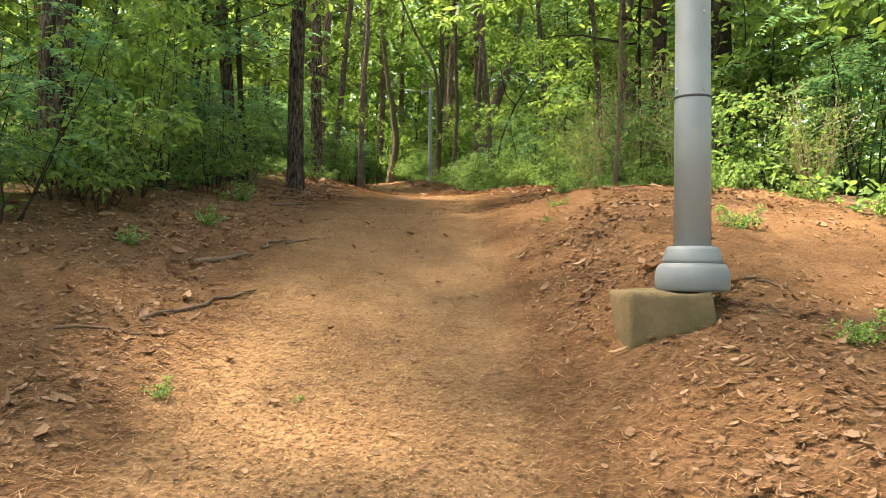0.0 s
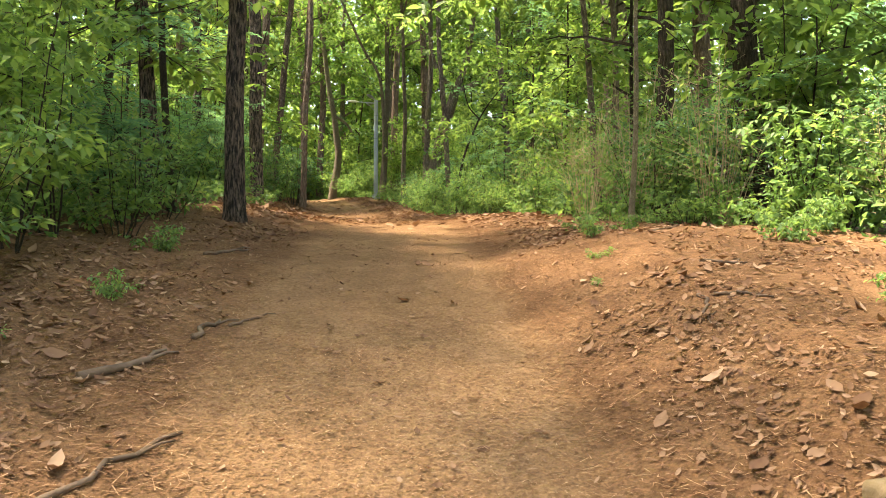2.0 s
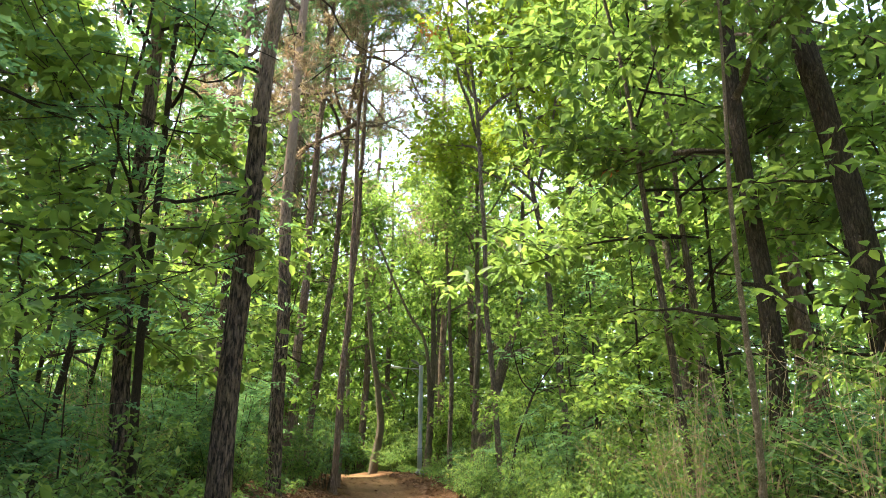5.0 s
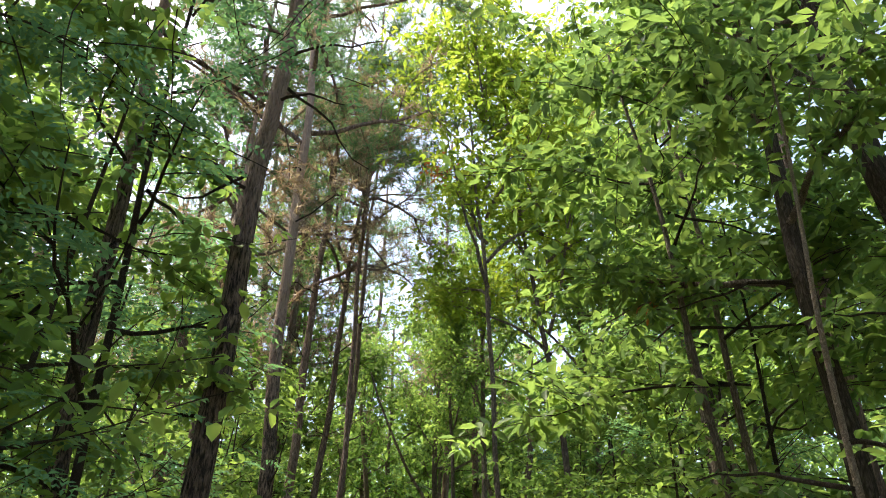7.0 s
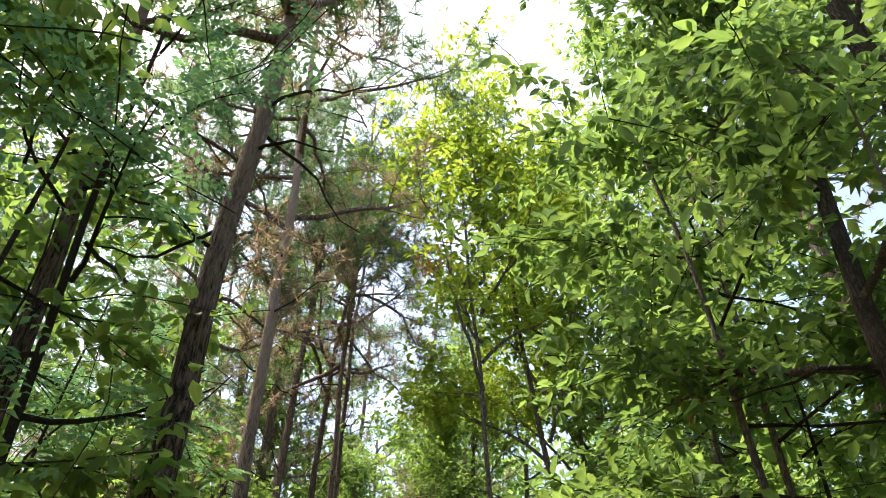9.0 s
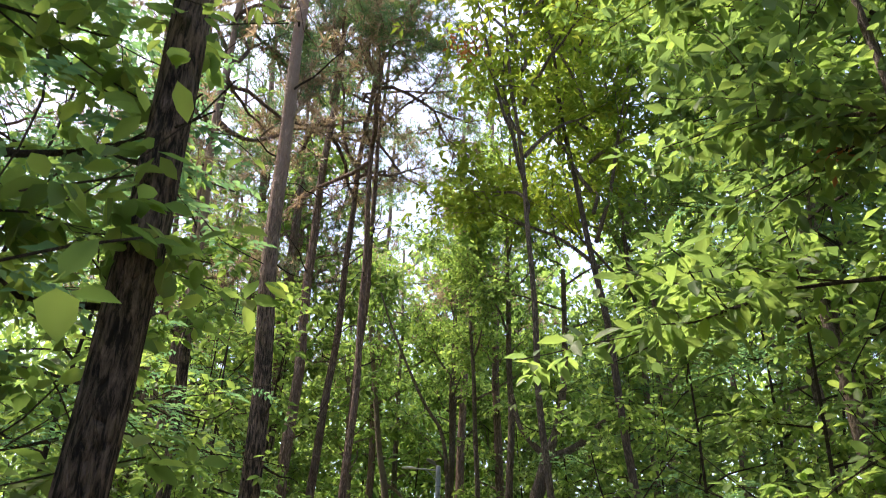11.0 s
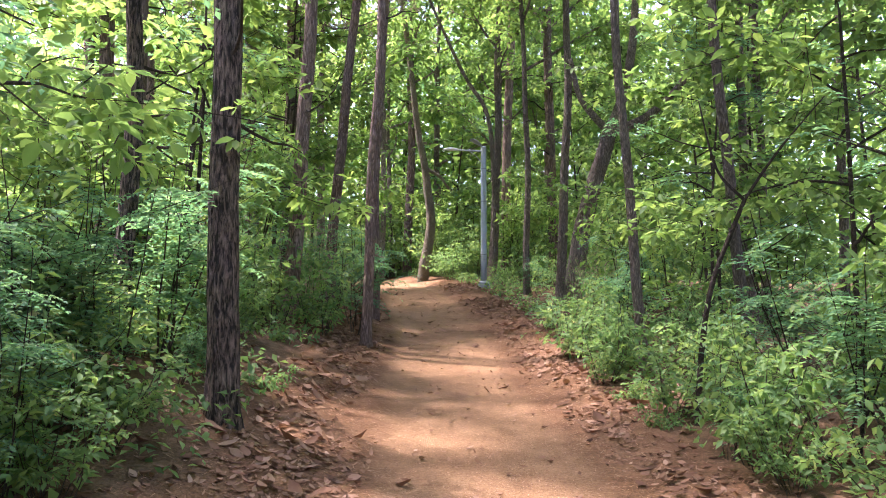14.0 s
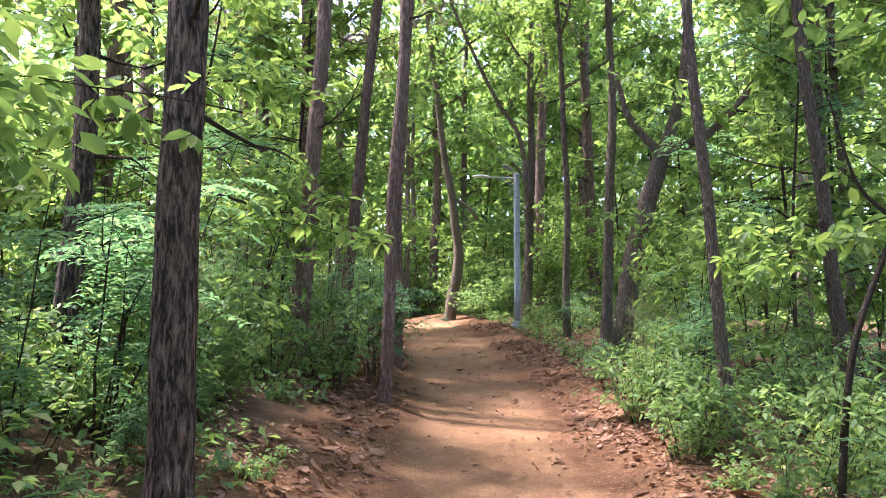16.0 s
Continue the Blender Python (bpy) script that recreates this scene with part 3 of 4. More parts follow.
def street_lamp(x, y, z, label, footing):
    lamp = new("street_lamp")
    lamp.location = (x, y, z)
    base = 0.0
    if footing:
        b = part("concrete_footing", worn_block(0.31, 0.34, 0.42, 0.022, 3.0, 0.02), CONCRETE, lamp, "weathered mossy concrete block")
        b.location = (-0.12, 0.02, -0.215)
    cover = part("base_cover", turned([(0.130, 0.0), (0.139, 0.012), (0.140, 0.055), (0.134, 0.084), (0.122, 0.102), (0.110, 0.106)]), GREY_CAST, lamp, "bulging grey base cover")
    part("collar", turned([(0.113, 0.1065), (0.111, 0.120), (0.101, 0.156), (0.093, 0.168), (0.07, 0.171)]), GREY_CAST, cover)
    part("pole", turned([(0.069, 0.16), (0.0685, 0.735), (0.0665, 0.741), (0.064, 1.8), (0.060, 3.10), (0.056, 3.13)]), GREY_PAINT, lamp, "smooth grey painted steel pole")
    seam = part("band", turned([(0.0700, 0.737), (0.0706, 0.739), (0.0706, 0.743), (0.0700, 0.745)]), DARK_SEAM, lamp, "thin dark seam band")
    for a, h in ((-1.25, 0.765), (-1.25, 1.06), (-2.9, 0.77), (0.6, 0.77)):
        r = part("rivet", turned([(0.005, 0.0), (0.0055, 0.003), (0.003, 0.006)], 8), STEEL, seam)
        r.matrix_basis = Matrix.Translation((0.067 * math.cos(a), 0.067 * math.sin(a), h)) @ Vector((math.cos(a), math.sin(a), 0)).to_track_quat("Z", "Y").to_matrix().to_4x4()
    for turn, tilt, length, height_, mat, end in ((0, 2, 0.55, 3.03, LAMP_LENS, "flat pale lamp head"), (52, 14, 0.12, 3.10, LAMP_DARK, "dark angled lamp head")):
        v, f = tube([(0, 0, 0), (-length * 0.5, 0, 0.005), (-length, 0, 0.012)], [0.020, 0.019, 0.018], 10)
        arm = under("arm", mesh_of("arm", v, f, GREY_PAINT, True), lamp, pose(0, 0, height_, 0, tilt, turn))
        h = part("lamp_head", lamp_head(), mat, arm, end)
        h.location = (-length + 0.03, 0, 0.012)
        v, f = tube([(-0.03, 0, -0.26), (-0.17, 0, -0.10), (-0.32, 0, 0.0)], [0.011, 0.011, 0.011], 8)
        if length > 0.3:
            under("brace", mesh_of("brace", v, f, GREY_PAINT, True), lamp, pose(0, 0, height_, 0, tilt, turn))
    for h in (1.9, 2.62):
        part("clamp", turned([(0.066, h), (0.070, h + 0.003), (0.070, h + 0.022), (0.066, h + 0.025)]), LAMP_DARK, lamp)
    return tagged(lamp, label, "street lamp", "lamps along the path")


street_lamp(1.01, 3.0, 1.365, "grey steel path lamp on a mossy concrete block", True)
street_lamp(0.0, 26.07, gz(0.0, 26.07) - 0.02, "grey steel path lamp with a short arm beside the path", False)

# ---------------------------------------------------------------- trees seen along the walk, and unseen oaks added for shade
PINE, OAKL, BRO = "rough dark-barked pine with bare lower trunk and dry branches", "broadleaf oak with grey furrowed bark and green crown", "slender broadleaf tree with brown bark in leaf"
RED = "tall pine with reddish flaky bark and dry lower branches"


def at_base(x0, lean, y):
    """The root's x of a trunk whose middle runs along x0 + lean * z."""
    x = x0 + lean * 3
    for _ in range(3):
        x = x0 + lean * gz(x, y)
    return x


for name, lab, x0, lean, y, r, top, cr, bark, seed, cat, size, stubs in (
        ("pine_tree", PINE, -2.13, -0.050, 9.0, 0.072, 11, PINES[2], PINE_BARK, 1, 0.5, 0.9, 5),
        ("pine_tree", PINE, -1.62, 0.029, 9.0, 0.092, 13, PINES[0], PINE_BARK, 2, 0.45, 1.3, 6),
        ("pine_tree", PINE, -1.98, -0.012, 13.9, 0.102, 15, PINES[1], PINE_BARK, 3, 0.5, 1.4, 6),
        ("pine_tree", PINE, -3.19, -0.012, 15.2, 0.078, 12, PINES[2], PINE_BARK, 4, 0.5, 1.3, 5),
        ("pine_tree", RED, -2.91, 0.035, 19.4, 0.105, 17, PINES[0], RED_BARK, 5, 0.5, 1.4, 6),
        ("pine_tree", RED, -2.78, 0.065, 21.1, 0.085, 17, PINES[1], RED_BARK, 6, 0.5, 1.3, 5),
        ("pine_tree", RED, -1.72, 0.019, 18.6, 0.066, 16, PINES[2], RED_BARK, 7, 0.5, 1.5, 6),
        ("pine_tree", RED, -2.0, 0.034, 21.4, 0.075, 16, PINES[1], RED_BARK, 8, 0.55, 1.2, 4),
        ("pine_tree", RED, -4.05, 0.012, 17.0, 0.085, 16, PINES[0], RED_BARK, 9, 0.5, 1.3, 5),
        ("oak_tree", OAKL, 3.35, -0.059, 8.4, 0.128, 10, OAKS[0], DARK_OAK_BARK, 10, 0.42, 0.72, 1),
        ("oak_tree", OAKL, 2.57, 0.028, 9.2, 0.092, 10, OAKS[1], DARK_OAK_BARK, 11, 0.36, 0.85, 1),
        ("young_tree", BRO, 1.74, 0.054, 7.9, 0.025, 4.5, None, PALE_BARK, 12, 0.55, 0.55, 2),
        ("broadleaf_tree", BRO, 0.08, 0.030, 27.4, 0.110, 11, BROADS[0], OAK_BARK, 13, 0.42, 1.0, 1),
        ("broadleaf_tree", BRO, 0.83, -0.013, 24.3, 0.068, 11, BROADS[1], OAK_BARK, 14, 0.42, 1.0, 1),
        ("broadleaf_tree", BRO, 1.25, 0.022, 23.5, 0.092, 12, BROADS[2], OAK_BARK, 15, 0.45, 1.0, 1),
        ("young_tree", BRO, 3.25, -0.103, 18.3, 0.072, 13.5, YOUNGS[0], OAK_BARK, 16, 0.42, 1.35, 1),
        ("young_tree", "slender young tree with bright yellow-green crown", 1.55, -0.05, 17.2, 0.055, 14, YOUNGS[0], OAK_BARK, 20, 0.45, 1.35, 0),
        ("oak_tree", "leafy oak with dark overhanging boughs", 2.75, -0.03, 10.7, 0.045, 7.0, UNDERS[3], OAK_BARK, 21, 0.46, 1.1, 0),
        ("locust_tree", "slender locust with feathery leaves over the path edge", -2.0, -0.02, 8.7, 0.035, 6.6, UNDERS[2], TWIG, 22, 0.34, 1.15, 0),
        ("oak_tree", "leafy oak with dark overhanging boughs", 2.5, -0.10, 9.9, 0.04, 6.4, UNDERS[3], OAK_BARK, 23, 0.5, 1.0, 0),
        ("broadleaf_tree", BRO, 4.3, -0.02, 14.6, 0.075, 12.5, BROADS[2], OAK_BARK, 24, 0.42, 1.15, 0),
        ("broadleaf_tree", BRO, 5.0, -0.03, 16.6, 0.085, 13, BROADS[0], OAK_BARK, 25, 0.4, 1.25, 0),
        ("young_tree", "slender young tree with bright yellow-green crown", 3.9, -0.03, 20.6, 0.07, 14, YOUNGS[0], OAK_BARK, 26, 0.42, 1.3, 0),
        # seeds 27 to 30: unseen oaks, added to shade the near ground
        ("oak_tree", OAKL, 6.0, -0.22, 1.8, 0.12, 11, OAKS[0], OAK_BARK, 27, 0.5, 0.95, 0),
        ("oak_tree", OAKL, 6.4, -0.28, 4.2, 0.12, 12, OAKS[1], OAK_BARK, 28, 0.5, 1.1, 0),
        ("oak_tree", OAKL, -4.4, 0.15, 3.5, 0.11, 11, OAKS[0], OAK_BARK, 30, 0.55, 0.9, 0),
        ("oak_tree", OAKL, 4.4, -0.03, -1.6, 0.12, 11, OAKS[1], OAK_BARK, 29, 0.4, 1.0, 0),
        ("pine_tree", PINE, -2.87, 0.004, 6.0, 0.13, 11, PINES[0], PINE_BARK, 17, 0.55, 0.9, 4),
        ("pine_tree", RED, 4.2, -0.01, 11.5, 0.13, 12, PINES[1], RED_BARK, 18, 0.5, 0.9, 3)):
    made = tree(name, lab, at_base(x0, lean, y), y, lean, r, top, cr, bark, seed, cat, seed * 77.0, size, 0.0, stubs)
    if seed in (20, 21):
        g_ = np.random.default_rng(seed)
        c_ = np.array((-1.3, -0.6, 9.3) if seed == 20 else (-0.9, -0.5, 3.6))
        w_ = leaf_field(g_, c_ + g_.normal(0, 0.16 if seed == 20 else 0.05, (90 if seed == 20 else 14, 3)), g_.normal(0, 1, (90 if seed == 20 else 14, 3)), 0.11)
        tagged(under("withered_spray", leaf_mesh("withered_spray", *w_, WITHERED), made), "withered orange-brown leaves", kind="stuff")


def crooked_tree(name, label, runs, bark, crown, at, size, turn, seed):
    """A tree whose trunk and limbs follow bent lines; each run has its points and its end radii."""
    root = new(name)
    origin = Vector(runs[0][0][0])
    root.location = origin
    for k, (pts, ra, rb) in enumerate(runs):
        p = np.array(pts) - np.array(origin)
        t = np.linspace(0, len(p) - 1, len(p) * 5)
        q = np.stack([np.interp(t, range(len(p)), p[:, i]) for i in range(3)], 1)
        w = np.ones(5) / 5
        for i in range(3):
            q[:, i] = np.convolve(np.pad(q[:, i], 2, mode="reflect", reflect_type="odd"), w, "valid")
        if k == 0:
            q[0, 2] -= 0.25
        v, f = tube(q, np.linspace(ra, rb, len(q)), 14, 0.06, seed + k)
        under("trunk" if k == 0 else "limb", mesh_of("trunk", v, f, bark, True), root)
    if crown:
        m = Vector(at) - origin
        crown.put(root, m.x, m.y, m.z, turn, size)
    return tagged(root, label, "tree")


F = (2.08, 22.5, 6.82)
crooked_tree("oak_tree", "oak forking into three crooked limbs above the path", [
    ([(1.41, 22.5, 4.1), (1.56, 22.5, 5.02), (1.74, 22.5, 5.71), (1.93, 22.5, 6.32), F], 0.16, 0.125),
    ([F, (1.74, 22.45, 7.17), (1.53, 22.4, 7.45), (1.40, 22.4, 8.1)], 0.07, 0.04),
    ([F, (2.34, 22.6, 7.44), (2.51, 22.6, 8.21), (2.63, 22.7, 9.4), (2.7, 22.8, 11.2)], 0.10, 0.05),
    ([F, (2.68, 22.4, 7.03), (3.13, 22.3, 7.43), (3.63, 22.2, 8.1), (4.15, 22.2, 9.4)], 0.085, 0.04)], OAK_BARK, OAKS[0], (2.65, 22.7, 9.6), 0.8, 40, 3)
crooked_tree("young_tree", "pale slender tree with a bent smooth trunk", [
    ([(-1.48, 29.0, 4.4), (-1.41, 29.0, 5.0), (-1.31, 29.0, 5.49), (-1.24, 29.0, 6.11), (-1.34, 29.0, 6.75), (-1.41, 29.0, 7.43), (-1.6, 29.0, 8.31), (-1.77, 29, 9.8), (-2.1, 29, 12.4)], 0.15, 0.06),
    ([(-1.41, 29.0, 7.43), (-1.0, 29.1, 7.2), (-0.8, 29.2, 6.9)], 0.05, 0.03)], PALE_BARK, BROADS[1], (-1.8, 29, 9.5), 0.9, 10, 7)
crooked_tree("young_tree", "thin bare leaning stem among leafy trees", [
    ([(0.25, 27.0, 4.3), (0.28, 27, 6.8), (0.16, 27, 8.4), (-0.36, 27, 9.1), (-0.82, 27, 10.1), (-1.34, 27, 11.3), (-1.7, 27, 12.4)], 0.06, 0.025)], OAK_BARK, None, None, 1, 0, 9)

crooked_tree("sapling", "dark bent sapling forking above the shrubs", [
    ([(1.22, 14.9, gz(1.22, 14.9)), (1.28, 14.9, 3.5), (1.36, 14.9, 3.93), (1.62, 14.9, 4.53)], 0.022, 0.016),
    ([(1.62, 14.9, 4.53), (1.45, 14.95, 4.72), (1.38, 14.95, 4.95), (1.33, 15.0, 5.3)], 0.013, 0.005),
    ([(1.62, 14.9, 4.53), (1.76, 14.85, 4.76), (1.93, 14.85, 4.98), (2.2, 14.8, 5.3)], 0.013, 0.005)], TWIG, None, None, 1, 0, 13)

# ---------------------------------------------------------------- wood on both sides
def wood():
    rng = np.random.default_rng(5)
    protos = {}

    def kind_of(k, x, y):
        if y > 16:
            k += 8
        if k not in protos:
            PI, BR, OK = ((PINES, BROADS, OAKS), (FAR_PINES, FAR_BROADS, FAR_OAKS))[k // 8]
            spec = (("pine_tree", RED, 0.10, 13, PI[0], RED_BARK, 0.38), ("pine_tree", RED, 0.085, 12, PI[1], RED_BARK, 0.36), ("pine_tree", PINE, 0.09, 12, PI[2], PINE_BARK, 0.4),
                    ("broadleaf_tree", BRO, 0.075, 10, BR[0], OAK_BARK, 0.33), ("broadleaf_tree", BRO, 0.065, 9, BR[1], OAK_BARK, 0.3), ("broadleaf_tree", BRO, 0.08, 10, BR[2], OAK_BARK, 0.3),
                    ("oak_tree", OAKL, 0.10, 10, OK[0], OAK_BARK, 0.3), ("oak_tree", OAKL, 0.085, 9, OK[1], OAK_BARK, 0.28))[k % 8]
            n, lab, r, top, cr, bark, cat = spec
            protos[k] = tree(n, lab, x, y, 0.01, r, top, cr, bark, 100 + k, cat, 40 * k, 0.95, 0.0, 3 if "pine" in n else 0, 12, group="trees of the wood")
            return protos[k]
        s = rng.uniform(0.85, 1.15) * (1.0 if y < 22 else 1.5 if k % 8 < 2 else 1.3)
        m = pose(x, y, gz(x, y) - 0.15, rng.uniform(-2, 2), rng.uniform(-2, 2), rng.uniform(0, 360))
        ob = copy_thing(protos[k], m)
        ob.scale = (s, s, s)
        return ob

    done = [(-2.13, 9), (-1.6, 9.6), (-1.7, 13.4), (-3.2, 15.2), (-2.7, 19), (-2.5, 21), (-1.5, 18.6), (-2.87, 6), (3.2, 8.4), (2.7, 9.3), (4.2, 11.5), (2.9, 18.3), (2, 22.5), (0, 25.5), (1, 24), (1.3, 23.5)]
    plan = []

    def fill(n, xa, xb, ya, yb, kinds, gap):
        tries = 0
        while n > 0 and tries < 4000:
            tries += 1
            x, y = rng.uniform(xa, xb), rng.uniform(ya, yb)
            u = x - centre(y)
            if y < 33 and -2.5 < u < 2.4:
                continue
            if min((x - a) ** 2 + (y - b) ** 2 for a, b in done) < gap * gap:
                continue
            done.append((x, y))
            plan.append((int(rng.choice(kinds)), x, y))
            n -= 1

    UN = "small understory tree with layered green leaves"
    low = [tree("understory_tree", UN, -2.75, 6.9, 0.03, 0.03, 5.2, UNDERS[2], TWIG, 301, 0.28, 30, 1.15, sides=8, group="understory"),
           tree("understory_tree", UN, -2.55, 8.3, 0.05, 0.03, 4.8, UNDERS[0], TWIG, 302, 0.3, 80, 1.0, sides=8, group="understory"),
           tree("understory_tree", UN, 4.7, 7.2, -0.03, 0.03, 4.8, UNDERS[1], TWIG, 303, 0.3, 10, 1.0, sides=8, group="understory")]
    low += [tree("understory_tree", UN, x, y, 0.04, 0.03, 5.0, c, TWIG, n, 0.3, 30, 1.1, sides=8, group="understory")
            for x, y, c, n in ((-4.2, 19.4, FAR_UNDERS[0], 304), (-3.6, 22.5, FAR_UNDERS[1], 305), (3.7, 20.7, FAR_UNDERS[2], 306))]

    def understory(x, y, k, s):
        if y > 16.5 or abs(x) > 5.3:
            k += 3
        ob = copy_thing(low[k], pose(x, y, gz(x, y) - 0.1, rng.uniform(-5, 5), rng.uniform(-5, 5), rng.uniform(0, 360)))
        ob.scale = (s, s, s)

    for x, y, k, s in ((-3.6, 5.3, 0, 0.9), (-3.3, 7.6, 1, 1.1), (-3.4, 9.9, 2, 1.1), (-3.5, 11.0, 0, 0.9), (-4.3, 11.8, 0, 1.0), (-4.1, 14.0, 2, 1.1), (-3.2, 16.8, 1, 0.9), (-4.2, 19.0, 0, 1.0), (-3.6, 21.5, 1, 1.1),
                       (-4.6, 24.0, 2, 1.1), (-4.0, 27.0, 1, 1.2), (-5.5, 9.0, 0, 1.2), (-6.0, 12.5, 1, 1.3), (-6.5, 17.0, 2, 1.3), (-4.2, 3.6, 1, 0.9), (-7, 22, 1, 1.4),
                       (5.2, 5.9, 0, 0.95), (3.9, 9.4, 1, 1.1), (2.9, 10.8, 2, 1.0), (2.5, 12.6, 1, 0.8), (3.4, 13.4, 0, 1.1), (2.6, 15.2, 2, 0.9), (3.9, 16.2, 1, 1.1), (2.9, 19.8, 0, 0.9), (3.6, 21.5, 2, 1.1),
                       (3.1, 24.5, 1, 1.0), (4.8, 26.0, 2, 1.2), (2.4, 27.5, 1, 1.0), (5.4, 11.8, 2, 1.3), (6.0, 15.0, 1, 1.3), (6.2, 19.5, 0, 1.3), (5.2, 7.2, 2, 1.2), (4.4, 4.8, 0, 1.0), (7.4, 10.0, 1, 1.5), (7.5, 24, 2, 1.5)):
        understory(x, y, k, s)
    for k in range(14):
        x, y = rng.uniform(-10, 11), rng.uniform(31, 46)
        if abs(x - centre(y)) > 1.8:
            understory(x, y, int(rng.integers(3)), rng.uniform(1.3, 2.2))
    fill(7, -9, -3.4, 8, 22, (0, 1, 2, 4), 1.3)
    fill(6, -12, -3, 22, 36, (0, 1, 3, 5), 1.5)
    fill(7, 3.2, 9, 10, 22, (3, 4, 6, 7), 1.6)
    fill(6, 2.5, 11, 22, 36, (3, 5, 6, 7), 1.7)
    fill(9, -9, 8, 33, 46, (3, 5, 6, 1, 4), 1.8)
    fill(5, -22, 22, 44, 62, (3, 5, 6), 3.0)
    # entries with y below 10: unseen trees added to keep sun off the near ground
    plan += [(0, -3.7, 23.0), (1, -4.1, 25.6), (1, 0.7, 29.6), (0, 1.7, 27.6), (1, -2.2, 33.5), (5, 2.8, -1.5), (5, -2.8, -1.2), (6, 3.2, 0.9), (3, -5.6, 2.4), (6, -4.9, 7.4), (5, -5.6, 9.8), (6, -6.5, 5.8), (0, -4.5, 24), (5, -3.6, 26.5), (3, -2.8, 32), (1, -6, 28), (5, 0.5, 33), (3, 2.3, 34), (1, -5.2, 20.5), (0, -4.6, 17.8), (6, -1.2, 35)]
    # a few more unseen trees behind and beside the start, added for their shade
    fill(3, -8, -3, -6, 0, (0, 3), 2.0)
    fill(3, 3, 8, -5, 5, (3, 6), 2.0)
    for k, x, y in plan:
        kind_of(k, x, y)


wood()

# ---------------------------------------------------------------- shrubs and young growth


def stems(rng, n, spread_, tall, r0=0.006, crook=0.12, lift=0.12):
    pieces, car = [], []
    for k in range(n):
        a = rng.uniform(0, 6.28)
        s = rng.uniform(0.02, 0.14) * spread_
        d = np.array([math.cos(a) * spread_ * 0.55, math.sin(a) * spread_ * 0.55, 1.0])
        line = wander(rng, (s * math.cos(a), s * math.sin(a), -0.05), d, tall * rng.uniform(0.6, 1.1), 6, crook, lift)
        pieces.append(tube(line, np.linspace(r0, r0 * 0.25, 7), 3, cap=False))
        car.append(line[2:])
        for j in range(3):
            i = rng.integers(2, 6)
            b = rng.uniform(0, 6.28)
            tw = wander(rng, line[i], (math.cos(b), math.sin(b), 0.35), tall * rng.uniform(0.18, 0.4), 4, crook, 0.02)
            pieces.append(tube(tw, np.linspace(r0 * 0.5, 0.0015, 5), 3, cap=False))
            car.append(tw)
    return joined(pieces), car


def shrub(name, label, seed, kind):
    rng = np.random.default_rng(seed)
    root = new(name)
    if kind == "bush":
        (v, f), car = stems(rng, 12, 1.15, 1.05)
        lv, lf = leaves_on(rng, car, 21, 0.078, 0.11, 0.5, 0.3, tuft=3)
        mat, bark = LEAF_SHRUB, TWIG
    elif kind == "sapling":
        (v, f), car = stems(rng, 5, 0.55, 2.5, 0.012, 0.08)
        lv, lf = leaves_on(rng, car, 72, 0.11, 0.2, 0.5, 0.3, tuft=4)
        mat, bark = LEAF, TWIG
    elif kind == "locust":
        (v, f), car = stems(rng, 6, 0.7, 1.7, 0.009, 0.09)
        lv, lf = fronds(rng, car, 7, 0.24, 7, 0.052)
        mat, bark = LEAF_BLUE, TWIG
    elif kind == "stalks":
        (v, f), car = stems(rng, 26, 0.6, 1.5, 0.005, 0.07, 0.15)
        lv, lf = leaves_on(rng, car, 9, 0.05, 0.08, 0.5, 0.6)
        mat, bark = LEAF_SHRUB, STRAW
    else:
        (v, f), car = stems(rng, 7, 1.3, 0.5, 0.004)
        lv, lf = leaves_on(rng, car, 14, 0.07, 0.06, 0.6, 0.35)
        mat, bark = LEAF_SHRUB, TWIG
    tagged(under("brushwood", mesh_of("brushwood", v, f, bark, True), root), kind="stuff")
    tagged(under("foliage", leaf_mesh("foliage", lv, lf, mat), root), kind="stuff")
    return tagged(root, label, "shrub", "undergrowth beside the path")


SHRUBS = {
    "bush": [shrub("shrub", "dense small-leaved green shrub on the bank", 200 + k, "bush") for k in range(3)],
    "sapling": [shrub("sapling", "leafy broadleaf sapling in the undergrowth", 210 + k, "sapling") for k in range(3)],
    "locust": [shrub("locust_sapling", "young locust with feathery bluish-green leaves", 220 + k, "locust") for k in range(2)],
    "stalks": [shrub("dry_shrub", "thicket of dry pale stalks with few leaves", 230 + k, "stalks") for k in range(2)],
    "weed": [shrub("weed", "low green weed on the forest floor", 240 + k, "weed") for k in range(2)],
}
USED = set()


def plant(rng, kind, x, y, s):
    proto = SHRUBS[kind][int(rng.integers(len(SHRUBS[kind])))]
    m = pose(x, y, gz(x, y) - 0.01, rng.uniform(-5, 5), rng.uniform(-5, 5), rng.uniform(0, 360))
    if proto.name not in USED:
        USED.add(proto.name)
        proto.matrix_basis = m
        ob = proto
    else:
        ob = copy_thing(proto, m)
    ob.scale = (s, s, s * rng.uniform(0.9, 1.1))
    return ob


